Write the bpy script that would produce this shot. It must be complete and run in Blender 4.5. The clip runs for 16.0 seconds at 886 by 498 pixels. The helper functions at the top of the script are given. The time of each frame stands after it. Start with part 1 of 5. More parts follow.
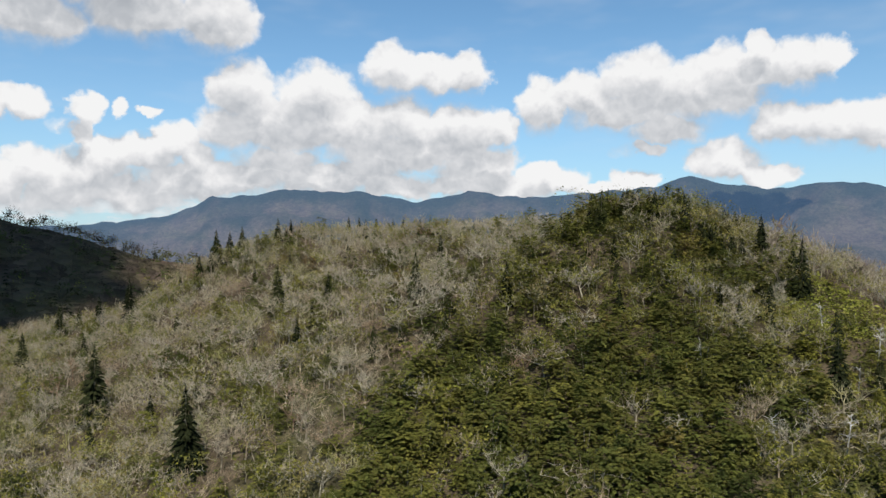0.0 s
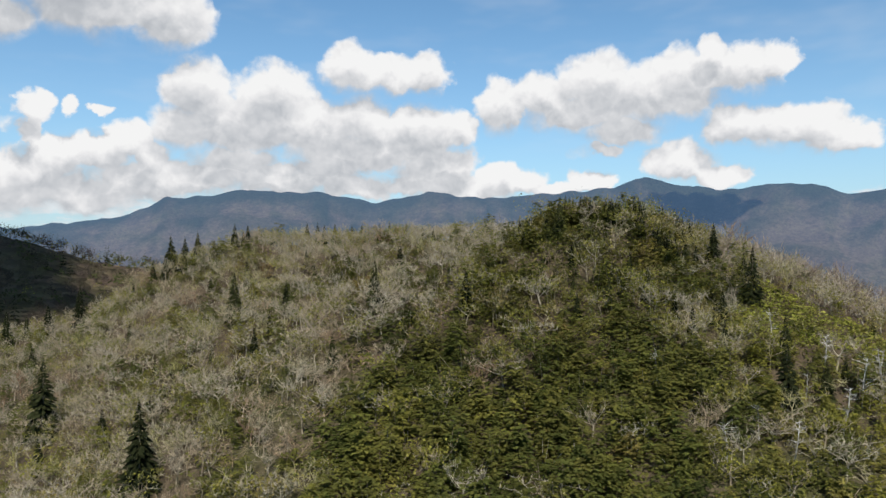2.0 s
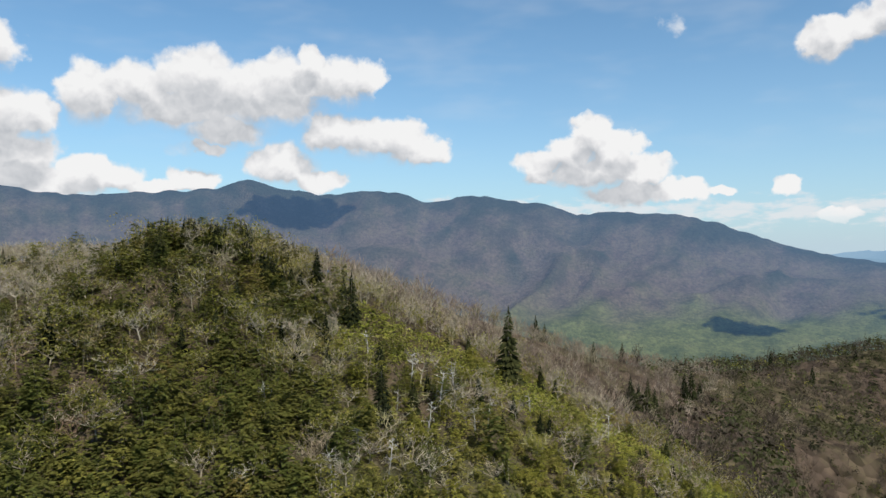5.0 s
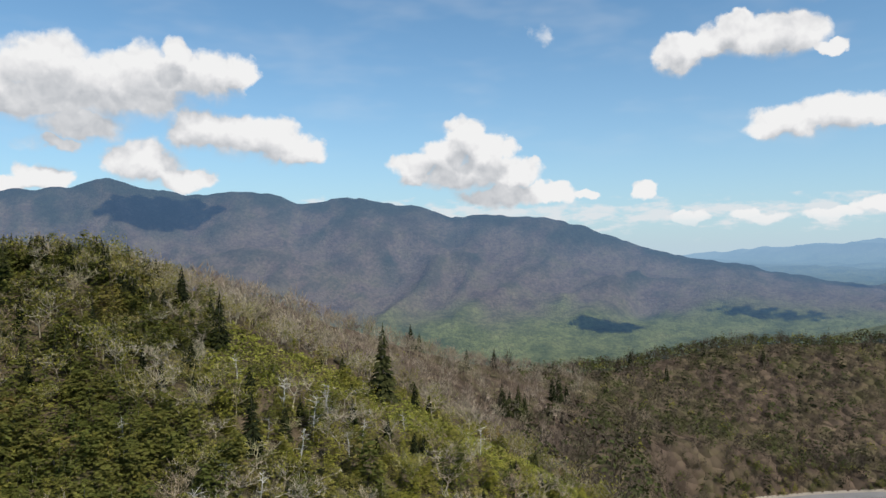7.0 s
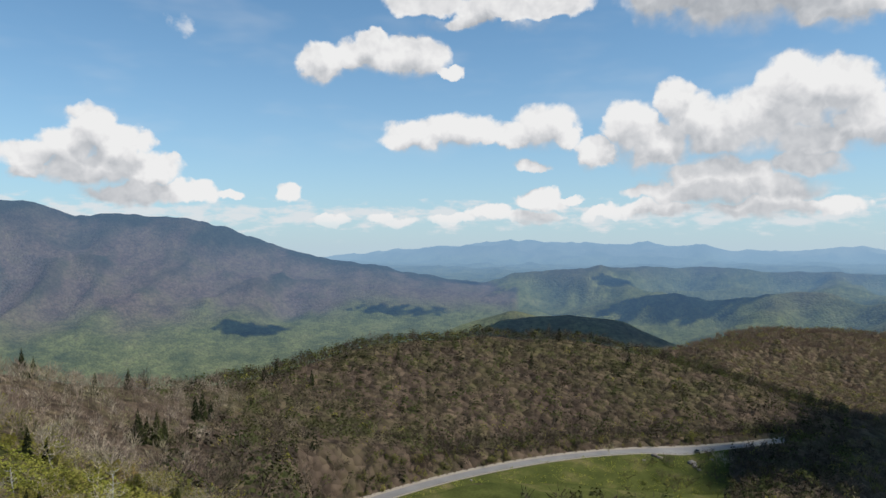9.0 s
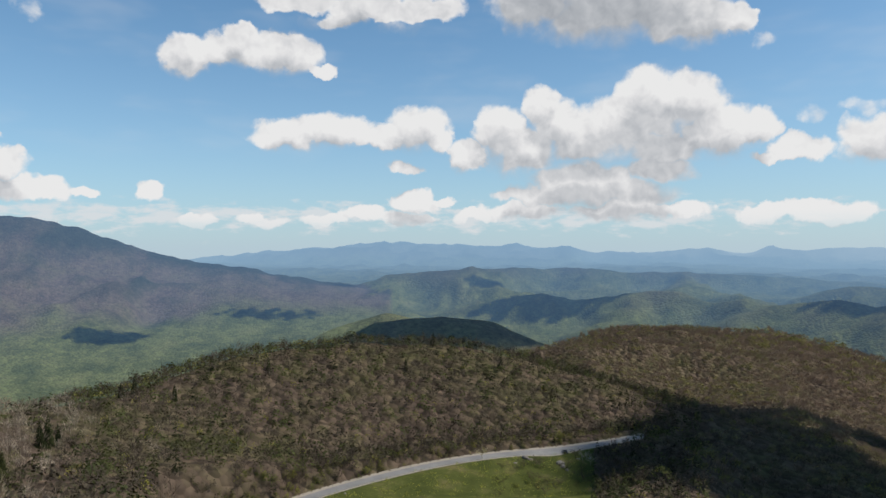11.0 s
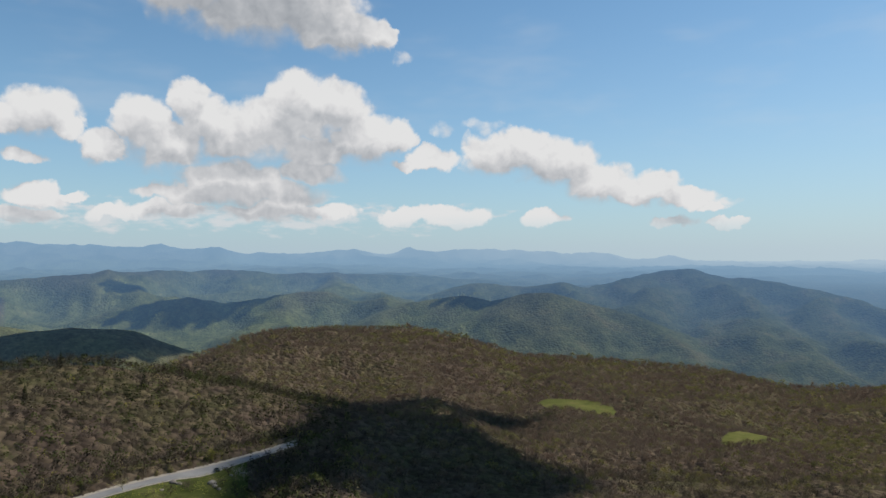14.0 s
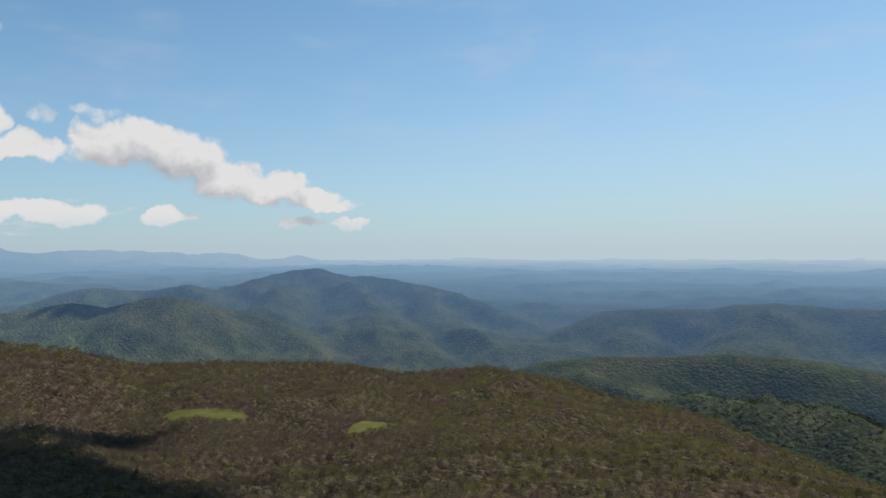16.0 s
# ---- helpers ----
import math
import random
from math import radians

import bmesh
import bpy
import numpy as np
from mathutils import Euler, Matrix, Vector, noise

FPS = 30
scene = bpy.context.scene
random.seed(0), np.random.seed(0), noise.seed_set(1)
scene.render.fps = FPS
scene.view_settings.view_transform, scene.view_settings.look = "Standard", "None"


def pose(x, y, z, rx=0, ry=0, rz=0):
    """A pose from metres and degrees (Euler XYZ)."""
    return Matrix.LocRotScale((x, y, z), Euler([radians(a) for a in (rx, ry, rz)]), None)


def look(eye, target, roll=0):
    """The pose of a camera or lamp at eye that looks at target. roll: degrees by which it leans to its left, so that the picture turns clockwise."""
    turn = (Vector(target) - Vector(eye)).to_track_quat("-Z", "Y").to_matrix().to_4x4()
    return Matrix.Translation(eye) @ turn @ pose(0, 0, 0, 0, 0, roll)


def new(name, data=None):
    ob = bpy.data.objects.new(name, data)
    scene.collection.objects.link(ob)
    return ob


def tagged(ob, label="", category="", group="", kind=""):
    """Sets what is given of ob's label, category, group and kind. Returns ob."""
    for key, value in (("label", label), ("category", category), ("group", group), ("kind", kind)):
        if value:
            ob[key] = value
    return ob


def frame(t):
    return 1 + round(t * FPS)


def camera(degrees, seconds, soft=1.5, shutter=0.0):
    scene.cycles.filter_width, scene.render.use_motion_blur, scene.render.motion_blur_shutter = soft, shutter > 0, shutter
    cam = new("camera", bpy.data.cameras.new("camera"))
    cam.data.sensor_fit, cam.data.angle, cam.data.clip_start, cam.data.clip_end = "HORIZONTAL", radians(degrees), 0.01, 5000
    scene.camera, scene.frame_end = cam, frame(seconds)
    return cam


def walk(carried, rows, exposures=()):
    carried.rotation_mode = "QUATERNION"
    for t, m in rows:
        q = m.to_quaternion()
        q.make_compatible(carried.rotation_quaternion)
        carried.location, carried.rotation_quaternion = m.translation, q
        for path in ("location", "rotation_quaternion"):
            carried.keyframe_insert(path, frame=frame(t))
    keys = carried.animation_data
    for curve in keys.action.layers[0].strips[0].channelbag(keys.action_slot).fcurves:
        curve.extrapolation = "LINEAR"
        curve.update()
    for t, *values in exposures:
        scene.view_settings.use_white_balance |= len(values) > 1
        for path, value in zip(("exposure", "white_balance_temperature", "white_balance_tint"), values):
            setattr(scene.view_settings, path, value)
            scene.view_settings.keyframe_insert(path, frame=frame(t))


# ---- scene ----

# ---------------------------------------------------------------- camera
# Heights are in metres over the point where the drone starts; azimuths run clockwise from +y.
cam = camera(63.6, 16.0, soft=1.5)
PATH = [  # seconds, x, y, z, azimuth, tilt, lean
    (0.0, 0.0, -0.0, -0.0, -0.00, -0.39, 0.13),
    (0.5, 0.1, -0.0, 0.0, 3.01, -0.39, 0.07),
    (1.0, -0.0, 0.0, 0.2, 3.15, -0.41, 0.02),
    (1.5, 0.0, 0.0, 0.7, 3.18, -0.39, -0.01),
    (2.0, 0.1, 0.0, 1.4, 3.22, -0.36, -0.04),
    (2.5, -0.0, 0.1, 2.1, 3.38, -0.35, -0.04),
    (3.0, 0.0, 0.1, 2.8, 4.12, -0.30, -0.02),
    (3.5, -0.2, 0.2, 3.5, 19.46, -0.30, 0.03),
    (4.0, -0.5, 0.6, 4.2, 32.50, -0.26, -0.00),
    (4.2, -0.5, 0.6, 4.5, 33.45, -0.27, -0.01),
    (6.3, -0.1, 0.2, 7.8, 37.10, -0.22, -0.02),
    (6.5, -0.1, 0.2, 8.1, 38.91, -0.19, -0.08),
    (7.0, -0.1, 0.4, 8.8, 44.20, -0.18, -0.12),
    (7.5, 0.1, 0.6, 9.5, 50.23, -0.19, -0.11),
    (8.0, 0.3, 0.9, 10.3, 57.34, -0.16, -0.09),
    (8.5, 0.8, 1.4, 11.0, 65.78, -0.21, -0.17),
    (9.0, 1.9, 2.6, 11.8, 72.12, -0.09, 0.00),
    (9.2, 2.2, 2.8, 12.2, 74.24, -0.11, 0.00),
    (11.3, 5.5, 3.8, 15.3, 84.46, 0.01, 0.02),
    (11.5, 5.7, 3.8, 15.6, 85.91, -0.00, 0.05),
    (12.0, 6.0, 3.9, 16.3, 86.28, -0.01, 0.05),
    (12.5, 6.3, 4.1, 17.0, 92.51, 0.00, 0.07),
    (13.0, 6.8, 4.6, 17.7, 103.88, 0.02, 0.05),
    (13.5, 7.4, 4.9, 18.4, 108.58, 0.03, 0.00),
    (14.0, 8.0, 5.0, 19.1, 109.68, 0.05, 0.03),
    (14.5, 8.6, 5.1, 19.9, 121.47, 0.05, 0.00),
    (15.0, 9.1, 5.2, 20.6, 133.14, 0.01, -0.06),
    (15.5, 9.6, 5.5, 21.4, 136.02, 0.01, -0.13),
    (16.0, 10.1, 5.7, 22.1, 138.80, -0.01, -0.23),
]
walk(cam, [(t, pose(x, y, z, 90 + tilt, 0, -az) @ pose(0, 0, 0, 0, 0, lean)) for t, x, y, z, az, tilt, lean in PATH],
     exposures=[(0.0, 0.18), (8.0, 0.12), (16.0, -0.10)])

# ---------------------------------------------------------------- daylight
SUN_AZ, SUN_EL = 180.0, 50.0
SUN_WAY = Vector((math.sin(radians(SUN_AZ)) * math.cos(radians(SUN_EL)), math.cos(radians(SUN_AZ)) * math.cos(radians(SUN_EL)), math.sin(radians(SUN_EL))))
world = bpy.data.worlds.new("spring_sky")
world.use_nodes = True
wn, wl = world.node_tree.nodes, world.node_tree.links
sky = wn.new("ShaderNodeTexSky")
sky.sky_type, sky.sun_disc = "NISHITA", False
sky.sun_elevation, sky.sun_rotation = radians(SUN_EL), radians(SUN_AZ)
sky.altitude, sky.air_density, sky.dust_density, sky.ozone_density = 1500, 1.0, 1.2, 2.0
SKY = 0.125
# Cumulus by stretches of the sky; each lump: azimuth, elevation, half width, half height in degrees.
WEST_CLOUDS = [(-29.8, 15.7, 3.8, 2.4), (-23.7, 16.7, 4.6, 2.3), (-17.7, 16.4, 3.1, 2.4), (-26.6, 18.4, 7.2, 2.4), (-30.8, 9.6, 2.0, 1.2), (-33.1, 9.4, 1.9, 1.7),
               (-26.6, 9.7, 1.2, 1.0), (-26.7, 7.9, 0.9, 1.2), (-24.2, 9.8, 0.8, 0.7), (-22.1, 9.9, 0.8, 0.4), (-29.8, 5.1, 2.4, 1.8), (-25.9, 5.3, 2.9, 2.0),
               (-22.1, 6.5, 2.3, 1.9), (-18.9, 6.0, 2.0, 1.9), (-28.4, 3.2, 3.9, 1.4), (-22.9, 3.6, 4.6, 1.5), (-31.8, 3.9, 2.9, 1.9), (-17.7, 4.4, 4.1, 1.3),
               (-33.7, 4.5, 2.8, 2.3), (-26.6, 4.3, 5.4, 2.0), (-20.2, 4.7, 4.4, 1.9), (-20.5, 7.6, 2.2, 1.6), (-24.5, 6.6, 2.4, 1.5)]
NORTHWEST_CLOUDS = [(-15.6, 11.2, 2.7, 2.8), (-15.2, 8.9, 4.0, 2.4), (-10.1, 11.1, 3.5, 2.7), (-7.4, 9.0, 4.9, 2.5), (-3.8, 9.7, 3.4, 2.3), (-11.8, 8.2, 4.8, 1.6),
                    (-10.9, 9.3, 6.6, 2.7), (-5.6, 7.7, 5.4, 1.8), (-4.3, 13.6, 2.3, 2.0), (-1.1, 13.4, 2.9, 1.6), (-2.0, 6.9, 4.1, 1.7), (-6.1, 6.1, 3.6, 1.4),
                    (-10.1, 5.9, 2.6, 0.8), (0.3, 7.8, 5.0, 2.0), (0.7, 4.4, 2.7, 0.7), (-15, 5.2, 5.0, 1.5), (-9, 4.7, 5.0, 1.4), (-4, 4.7, 4.0, 1.3),
                    (-13, 6.6, 4.0, 1.4)]
NORTH_CLOUDS = [(2.0, 13.4, 2.1, 1.6), (1.6, 9.3, 3.4, 2.1), (4.3, 9.1, 2.0, 1.6), (3.9, 6.6, 2.5, 1.4), (2.1, 6.0, 4.1, 1.6), (7.9, 5.3, 2.0, 1.3),
                (9.7, 5.0, 2.1, 1.2), (3.9, 4.8, 2.7, 1.1), (14.9, 4.9, 1.8, 1.0), (12.3, 4.3, 2.2, 0.7), (7.9, 10.8, 1.9, 2.3), (11.4, 11.5, 2.8, 2.0),
                (15.3, 12.6, 3.2, 2.2), (18.6, 11.6, 4.1, 2.4), (17.4, 8.9, 3.3, 1.6), (16.9, 10.8, 5.4, 2.4), (13.1, 10.2, 3.9, 1.8), (20.2, 6.3, 1.8, 1.2),
                (16.1, 7.4, 1.2, 0.5), (2, 4.7, 4.0, 1.2), (6.0, 4.2, 3.5, 0.9)]
NORTHEAST_CLOUDS = [(22.1, 12.5, 3.3, 2.2), (23.7, 14.3, 1.3, 1.3), (25.9, 12.9, 3.3, 2.0), (28.2, 12.9, 1.4, 1.6), (21.4, 11.2, 3.9, 1.9), (22.6, 5.8, 1.6, 0.8),
                    (24.8, 8.9, 2.2, 1.7), (27.7, 8.5, 2.7, 1.8), (30.5, 8.3, 2.5, 1.8), (32.8, 7.5, 2.1, 1.4), (42.0, 6.4, 2.1, 1.1), (44.5, 7.1, 2.5, 1.6),
                    (46.1, 8.6, 1.6, 1.6), (48.1, 7.5, 1.6, 1.4), (49.5, 5.7, 2.5, 1.4), (50.6, 6.1, 1.2, 0.9), (52.6, 4.3, 2.5, 0.8), (47.7, 4.1, 2.5, 0.8),
                    (55.7, 4.2, 1.4, 0.4), (42.2, 5.3, 1.6, 0.6), (47.2, 6.2, 2.7, 1.8), (44.9, 5.5, 2.7, 1.3), (49.5, 4.1, 3.1, 1.1), (21.4, 6.2, 2.9, 1.7),
                    (24.5, 5.2, 2.4, 0.9)]
EAST_CLOUDS = [(59.9, 4.3, 1.0, 0.7), (62.6, 14.3, 2.0, 1.5), (65.6, 14.9, 2.6, 1.4), (69.8, 15.0, 2.9, 1.6), (66.4, 15.8, 1.4, 1.1), (72.7, 13.9, 1.3, 0.5),
               (70.1, 8.9, 2.9, 1.3), (73.7, 9.3, 3.4, 1.4), (77.4, 8.9, 2.5, 1.1), (80.3, 9.5, 2.7, 1.8), (82.2, 8.8, 1.3, 1.1), (63.0, 2.4, 1.6, 0.5),
               (67.9, 2.3, 2.1, 0.5), (72.8, 2.4, 2.1, 0.5), (76.0, 2.7, 2.1, 0.6), (80.0, 3.8, 1.8, 0.9), (82.3, 3.9, 1.0, 0.4), (79.2, 2.4, 2.5, 0.5),
               (84.6, 2.6, 1.6, 0.5), (84.2, 7.4, 1.6, 1.3), (79.0, 6.5, 1.5, 0.6), (70.6, 18.9, 3.4, 0.9), (76.5, 18.6, 3.8, 1.0), (74.5, 17.6, 2.0, 0.7),
               (81, 18.6, 3.0, 0.9)]
SOUTHEAST_CLOUDS = [(86.9, 9.2, 2.2, 2.3), (90.0, 11.0, 1.5, 1.7), (88.7, 7.7, 3.4, 2.1), (91.4, 9.5, 2.5, 2.1), (95.9, 9.2, 4.1, 2.5), (96.4, 9.5, 4.1, 2.3),
                    (93.2, 8.2, 3.6, 1.8), (92.3, 4.3, 5.7, 1.1), (97.3, 4.3, 3.4, 1.1), (88.7, 4.3, 2.5, 0.6), (88.7, 3.0, 3.8, 0.7), (95.9, 3.0, 4.7, 0.9),
                    (95.9, 18.4, 7.7, 3.0), (89.6, 18.8, 3.8, 2.1), (93.2, 20.4, 8.6, 2.5), (93.5, 5.7, 4.6, 1.5)]
SUNWARD_CLOUDS = [(98.2, 11.6, 2.3, 2.1), (100.9, 11.1, 2.9, 2.2), (103.1, 8.9, 3.3, 2.0), (99.5, 7.9, 4.2, 1.5), (105.7, 8.8, 1.6, 1.4), (99.1, 10.1, 4.0, 2.3),
                  (101.3, 3.0, 2.0, 0.6), (107.0, 2.9, 2.1, 0.6), (110.7, 2.7, 2.7, 0.9), (101.3, 16.8, 3.8, 1.8), (104.8, 16.6, 1.1, 1.3), (108.8, 7.3, 2.0, 1.0),
                  (113.6, 7.5, 2.5, 1.8), (115.9, 7.9, 2.7, 1.8), (118.6, 6.9, 3.2, 2.1), (121.7, 5.3, 2.9, 1.6), (124.5, 4.4, 2.1, 1.1), (126.5, 5.0, 2.1, 1.2),
                  (128.5, 3.9, 2.1, 0.8), (130.3, 3.2, 1.0, 0.4), (106.7, 6.8, 1.3, 0.4), (106.2, 2.7, 1.8, 0.7), (108.8, 3.0, 2.0, 0.7), (111.9, 2.6, 1.6, 0.5),
                  (117.7, 2.4, 1.9, 0.6), (127.6, 2.1, 1.9, 0.5), (131.2, 2.0, 1.3, 0.4), (99, 6.2, 3.0, 1.2)]
# thin shreds
WISPS = [(52.1, 16.4, 2.0, 1.6), (109.6, 9.6, 2.2, 1.6), (71.5, 17.4, 4.0, 1.2), (79, 17.2, 5.0, 1.5), (104, 7.0, 3.5, 1.2), (131, 3.6, 3.0, 0.8), (14.5, 7.2, 4.0, 1.2), (-28, 8.4, 3.0, 1.6), (3, 10.8, 2.0, 1.5), (106.5, 14.8, 2.5, 1.2), (113, 9.9, 3.5, 1.2)]


def build_sky():
    """The blue sky, paler towards the horizon, with its cumulus clouds."""
    def op(kind, a, b=None, clamp=False):
        n = wn.new("ShaderNodeMath")
        n.operation, n.use_clamp = kind, clamp
        for k, v in enumerate((a, b)):
            if isinstance(v, (int, float)):
                n.inputs[k].default_value = v
            elif v is not None:
                wl.new(v, n.inputs[k])
        return n.outputs[0]

    def step(v, e0, e1):
        n = wn.new("ShaderNodeMapRange")
        n.interpolation_type = "SMOOTHSTEP"
        n.inputs["From Min"].default_value, n.inputs["From Max"].default_value = e0, e1
        wl.new(v, n.inputs["Value"])
        return n.outputs["Result"]

    def blend(fac, a, b):
        n = wn.new("ShaderNodeMix")
        n.data_type = "RGBA"
        for socket, v in ((n.inputs[0], fac), (n.inputs[6], a), (n.inputs[7], b)):
            if isinstance(v, tuple):
                socket.default_value = (*v, 1)
            else:
                wl.new(v, socket)
        return n.outputs[2]

    way = wn.new("ShaderNodeTexCoord").outputs["Generated"]
    sep = wn.new("ShaderNodeSeparateXYZ")
    wl.new(way, sep.inputs[0])
    az = op("MULTIPLY", op("ARCTAN2", sep.outputs[0], sep.outputs[1]), 180 / math.pi)
    el = op("MULTIPLY", op("ARCSINE", sep.outputs[2]), 180 / math.pi)

    def grain(scale, detail, rough, shift=None):
        n = wn.new("ShaderNodeTexNoise")
        n.inputs["Scale"].default_value, n.inputs["Detail"].default_value, n.inputs["Roughness"].default_value = scale, detail, rough
        if shift:
            m = wn.new("ShaderNodeVectorMath")
            m.inputs[1].default_value = shift
            wl.new(way, m.inputs[0])
            wl.new(m.outputs[0], n.inputs["Vector"])
        else:
            wl.new(way, n.inputs["Vector"])
        return n.outputs

    # blue overhead, pale haze low down
    tint = wn.new("ShaderNodeVectorMath")
    tint.operation = "MULTIPLY"
    tint.inputs[1].default_value = (SKY * 0.62, SKY * 0.95, SKY * 1.03)
    wl.new(sky.outputs[0], tint.inputs[0])
    haze = op("POWER", 2.718, op("MULTIPLY", op("MAXIMUM", el, 0.0), -1 / 8.5))
    toward = wn.new("ShaderNodeVectorMath")
    toward.operation = "DOT_PRODUCT"
    toward.inputs[1].default_value = SUN_WAY
    wl.new(way, toward.inputs[0])
    white = op("MULTIPLY", op("POWER", op("MAXIMUM", toward.outputs["Value"], 0.0), 5.0), 0.44)
    clear = blend(op("ADD", op("MULTIPLY", haze, 0.9), op("MULTIPLY", white, op("ADD", haze, 0.15)), True), tint.outputs[0], (0.46, 0.57, 0.655))
    clear = blend(op("MULTIPLY", op("MULTIPLY", op("POWER", op("MAXIMUM", toward.outputs["Value"], 0.0), 2.0), 1.25), haze, True), clear, (0.60, 0.695, 0.76))
    # a broken bank of small clouds low over the land, and thin streaks higher up
    def streaks(sx, sy, detail):
        c = wn.new("ShaderNodeCombineXYZ")
        wl.new(op("MULTIPLY", az, sx), c.inputs[0])
        wl.new(op("MULTIPLY", el, sy), c.inputs[1])
        n = wn.new("ShaderNodeTexNoise")
        n.inputs["Scale"].default_value, n.inputs["Detail"].default_value, n.inputs["Roughness"].default_value = 1.0, detail, 0.58
        wl.new(c.outputs[0], n.inputs["Vector"])
        return n.outputs["Fac"]

    off = op("MULTIPLY", op("SUBTRACT", el, 2.5), 1 / 1.25)
    low = op("MULTIPLY", op("POWER", 2.718, op("MULTIPLY", op("MULTIPLY", off, off), -1.0)), step(az, 121.0, 104.0))
    bank = op("MULTIPLY", step(op("ADD", streaks(0.42, 1.25, 7.0), op("MULTIPLY", low, 0.30)), 0.64, 0.86), 0.8)
    thin = op("MULTIPLY", op("MULTIPLY", step(streaks(0.10, 0.30, 3.0), 0.45, 0.8), step(el, 5.0, 10.0)), 0.16)
    clear = blend(op("ADD", op("MULTIPLY", bank, op("MULTIPLY", low, 4.0, True)), thin, True), clear, (0.70, 0.715, 0.735))
    # cloud coordinates in degrees, crinkled
    crinkle = grain(26, 5.0, 0.55)["Color"]
    w1 = wn.new("ShaderNodeVectorMath")
    w1.operation = "MULTIPLY_ADD"
    w1.inputs[1].default_value, w1.inputs[2].default_value = (3.0, 2.2, 0), (-1.5, -1.1, 0)
    wl.new(crinkle, w1.inputs[0])
    flat = wn.new("ShaderNodeCombineXYZ")
    wl.new(az, flat.inputs[0])
    wl.new(el, flat.inputs[1])
    here = wn.new("ShaderNodeVectorMath")
    wl.new(flat.outputs[0], here.inputs[0])
    wl.new(w1.outputs[0], here.inputs[1])
    above = wn.new("ShaderNodeVectorMath")
    above.inputs[1].default_value = (0.35, 1.7, 0)
    wl.new(here.outputs[0], above.inputs[0])

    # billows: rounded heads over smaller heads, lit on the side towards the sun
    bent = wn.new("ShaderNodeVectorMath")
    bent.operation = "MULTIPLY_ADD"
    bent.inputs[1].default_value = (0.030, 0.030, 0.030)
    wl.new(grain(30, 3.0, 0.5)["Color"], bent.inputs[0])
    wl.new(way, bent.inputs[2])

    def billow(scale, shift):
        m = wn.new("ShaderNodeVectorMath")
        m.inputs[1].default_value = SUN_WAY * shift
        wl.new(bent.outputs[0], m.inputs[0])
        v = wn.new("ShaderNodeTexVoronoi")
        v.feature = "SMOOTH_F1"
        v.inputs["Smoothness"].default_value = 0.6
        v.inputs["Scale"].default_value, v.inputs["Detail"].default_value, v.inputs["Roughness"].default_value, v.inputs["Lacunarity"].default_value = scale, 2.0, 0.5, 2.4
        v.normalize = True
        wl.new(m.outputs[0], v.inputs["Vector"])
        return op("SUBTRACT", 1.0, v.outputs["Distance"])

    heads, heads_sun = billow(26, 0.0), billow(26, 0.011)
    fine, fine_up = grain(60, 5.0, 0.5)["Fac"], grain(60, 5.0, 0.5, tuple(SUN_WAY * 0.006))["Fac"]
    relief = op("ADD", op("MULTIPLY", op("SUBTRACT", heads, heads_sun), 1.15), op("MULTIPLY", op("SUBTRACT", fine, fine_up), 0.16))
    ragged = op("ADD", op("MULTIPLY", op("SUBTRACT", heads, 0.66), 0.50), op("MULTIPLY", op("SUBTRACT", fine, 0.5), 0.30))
    under = op("MULTIPLY", step(el, 12.5, 18.5), 0.30)

    def field(lumps, at):
        best = None
        for a, e, w, h, thin in lumps:
            m = wn.new("ShaderNodeMapping")
            m.inputs["Scale"].default_value, m.inputs["Location"].default_value = (1 / w, 1 / h, 1), (-a / w, -e / h, thin)
            wl.new(at, m.inputs["Vector"])
            g = wn.new("ShaderNodeTexGradient")
            g.gradient_type = "SPHERICAL"
            wl.new(m.outputs[0], g.inputs[0])
            best = g.outputs["Fac"] if best is None else op("MAXIMUM", best, g.outputs["Fac"])
        return best

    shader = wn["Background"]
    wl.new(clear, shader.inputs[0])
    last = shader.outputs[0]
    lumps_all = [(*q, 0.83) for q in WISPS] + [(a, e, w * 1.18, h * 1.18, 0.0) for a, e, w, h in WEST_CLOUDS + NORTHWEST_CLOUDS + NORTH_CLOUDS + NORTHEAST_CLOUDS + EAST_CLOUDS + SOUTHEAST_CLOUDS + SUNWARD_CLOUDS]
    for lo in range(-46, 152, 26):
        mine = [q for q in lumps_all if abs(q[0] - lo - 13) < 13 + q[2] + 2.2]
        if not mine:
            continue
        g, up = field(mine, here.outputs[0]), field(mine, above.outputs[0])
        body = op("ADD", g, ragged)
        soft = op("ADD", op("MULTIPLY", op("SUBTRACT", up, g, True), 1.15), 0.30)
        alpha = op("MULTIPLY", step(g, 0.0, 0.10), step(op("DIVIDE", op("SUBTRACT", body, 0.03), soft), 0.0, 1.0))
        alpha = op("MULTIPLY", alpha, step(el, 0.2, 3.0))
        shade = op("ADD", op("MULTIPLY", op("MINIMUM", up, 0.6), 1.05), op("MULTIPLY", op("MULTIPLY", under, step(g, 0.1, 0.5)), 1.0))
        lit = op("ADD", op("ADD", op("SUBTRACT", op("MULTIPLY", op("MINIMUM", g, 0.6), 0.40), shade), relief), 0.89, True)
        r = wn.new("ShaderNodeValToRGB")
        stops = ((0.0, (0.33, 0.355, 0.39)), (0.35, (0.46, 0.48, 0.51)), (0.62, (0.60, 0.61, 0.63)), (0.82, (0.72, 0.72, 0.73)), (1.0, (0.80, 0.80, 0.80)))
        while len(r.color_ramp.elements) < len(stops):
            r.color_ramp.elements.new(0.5)
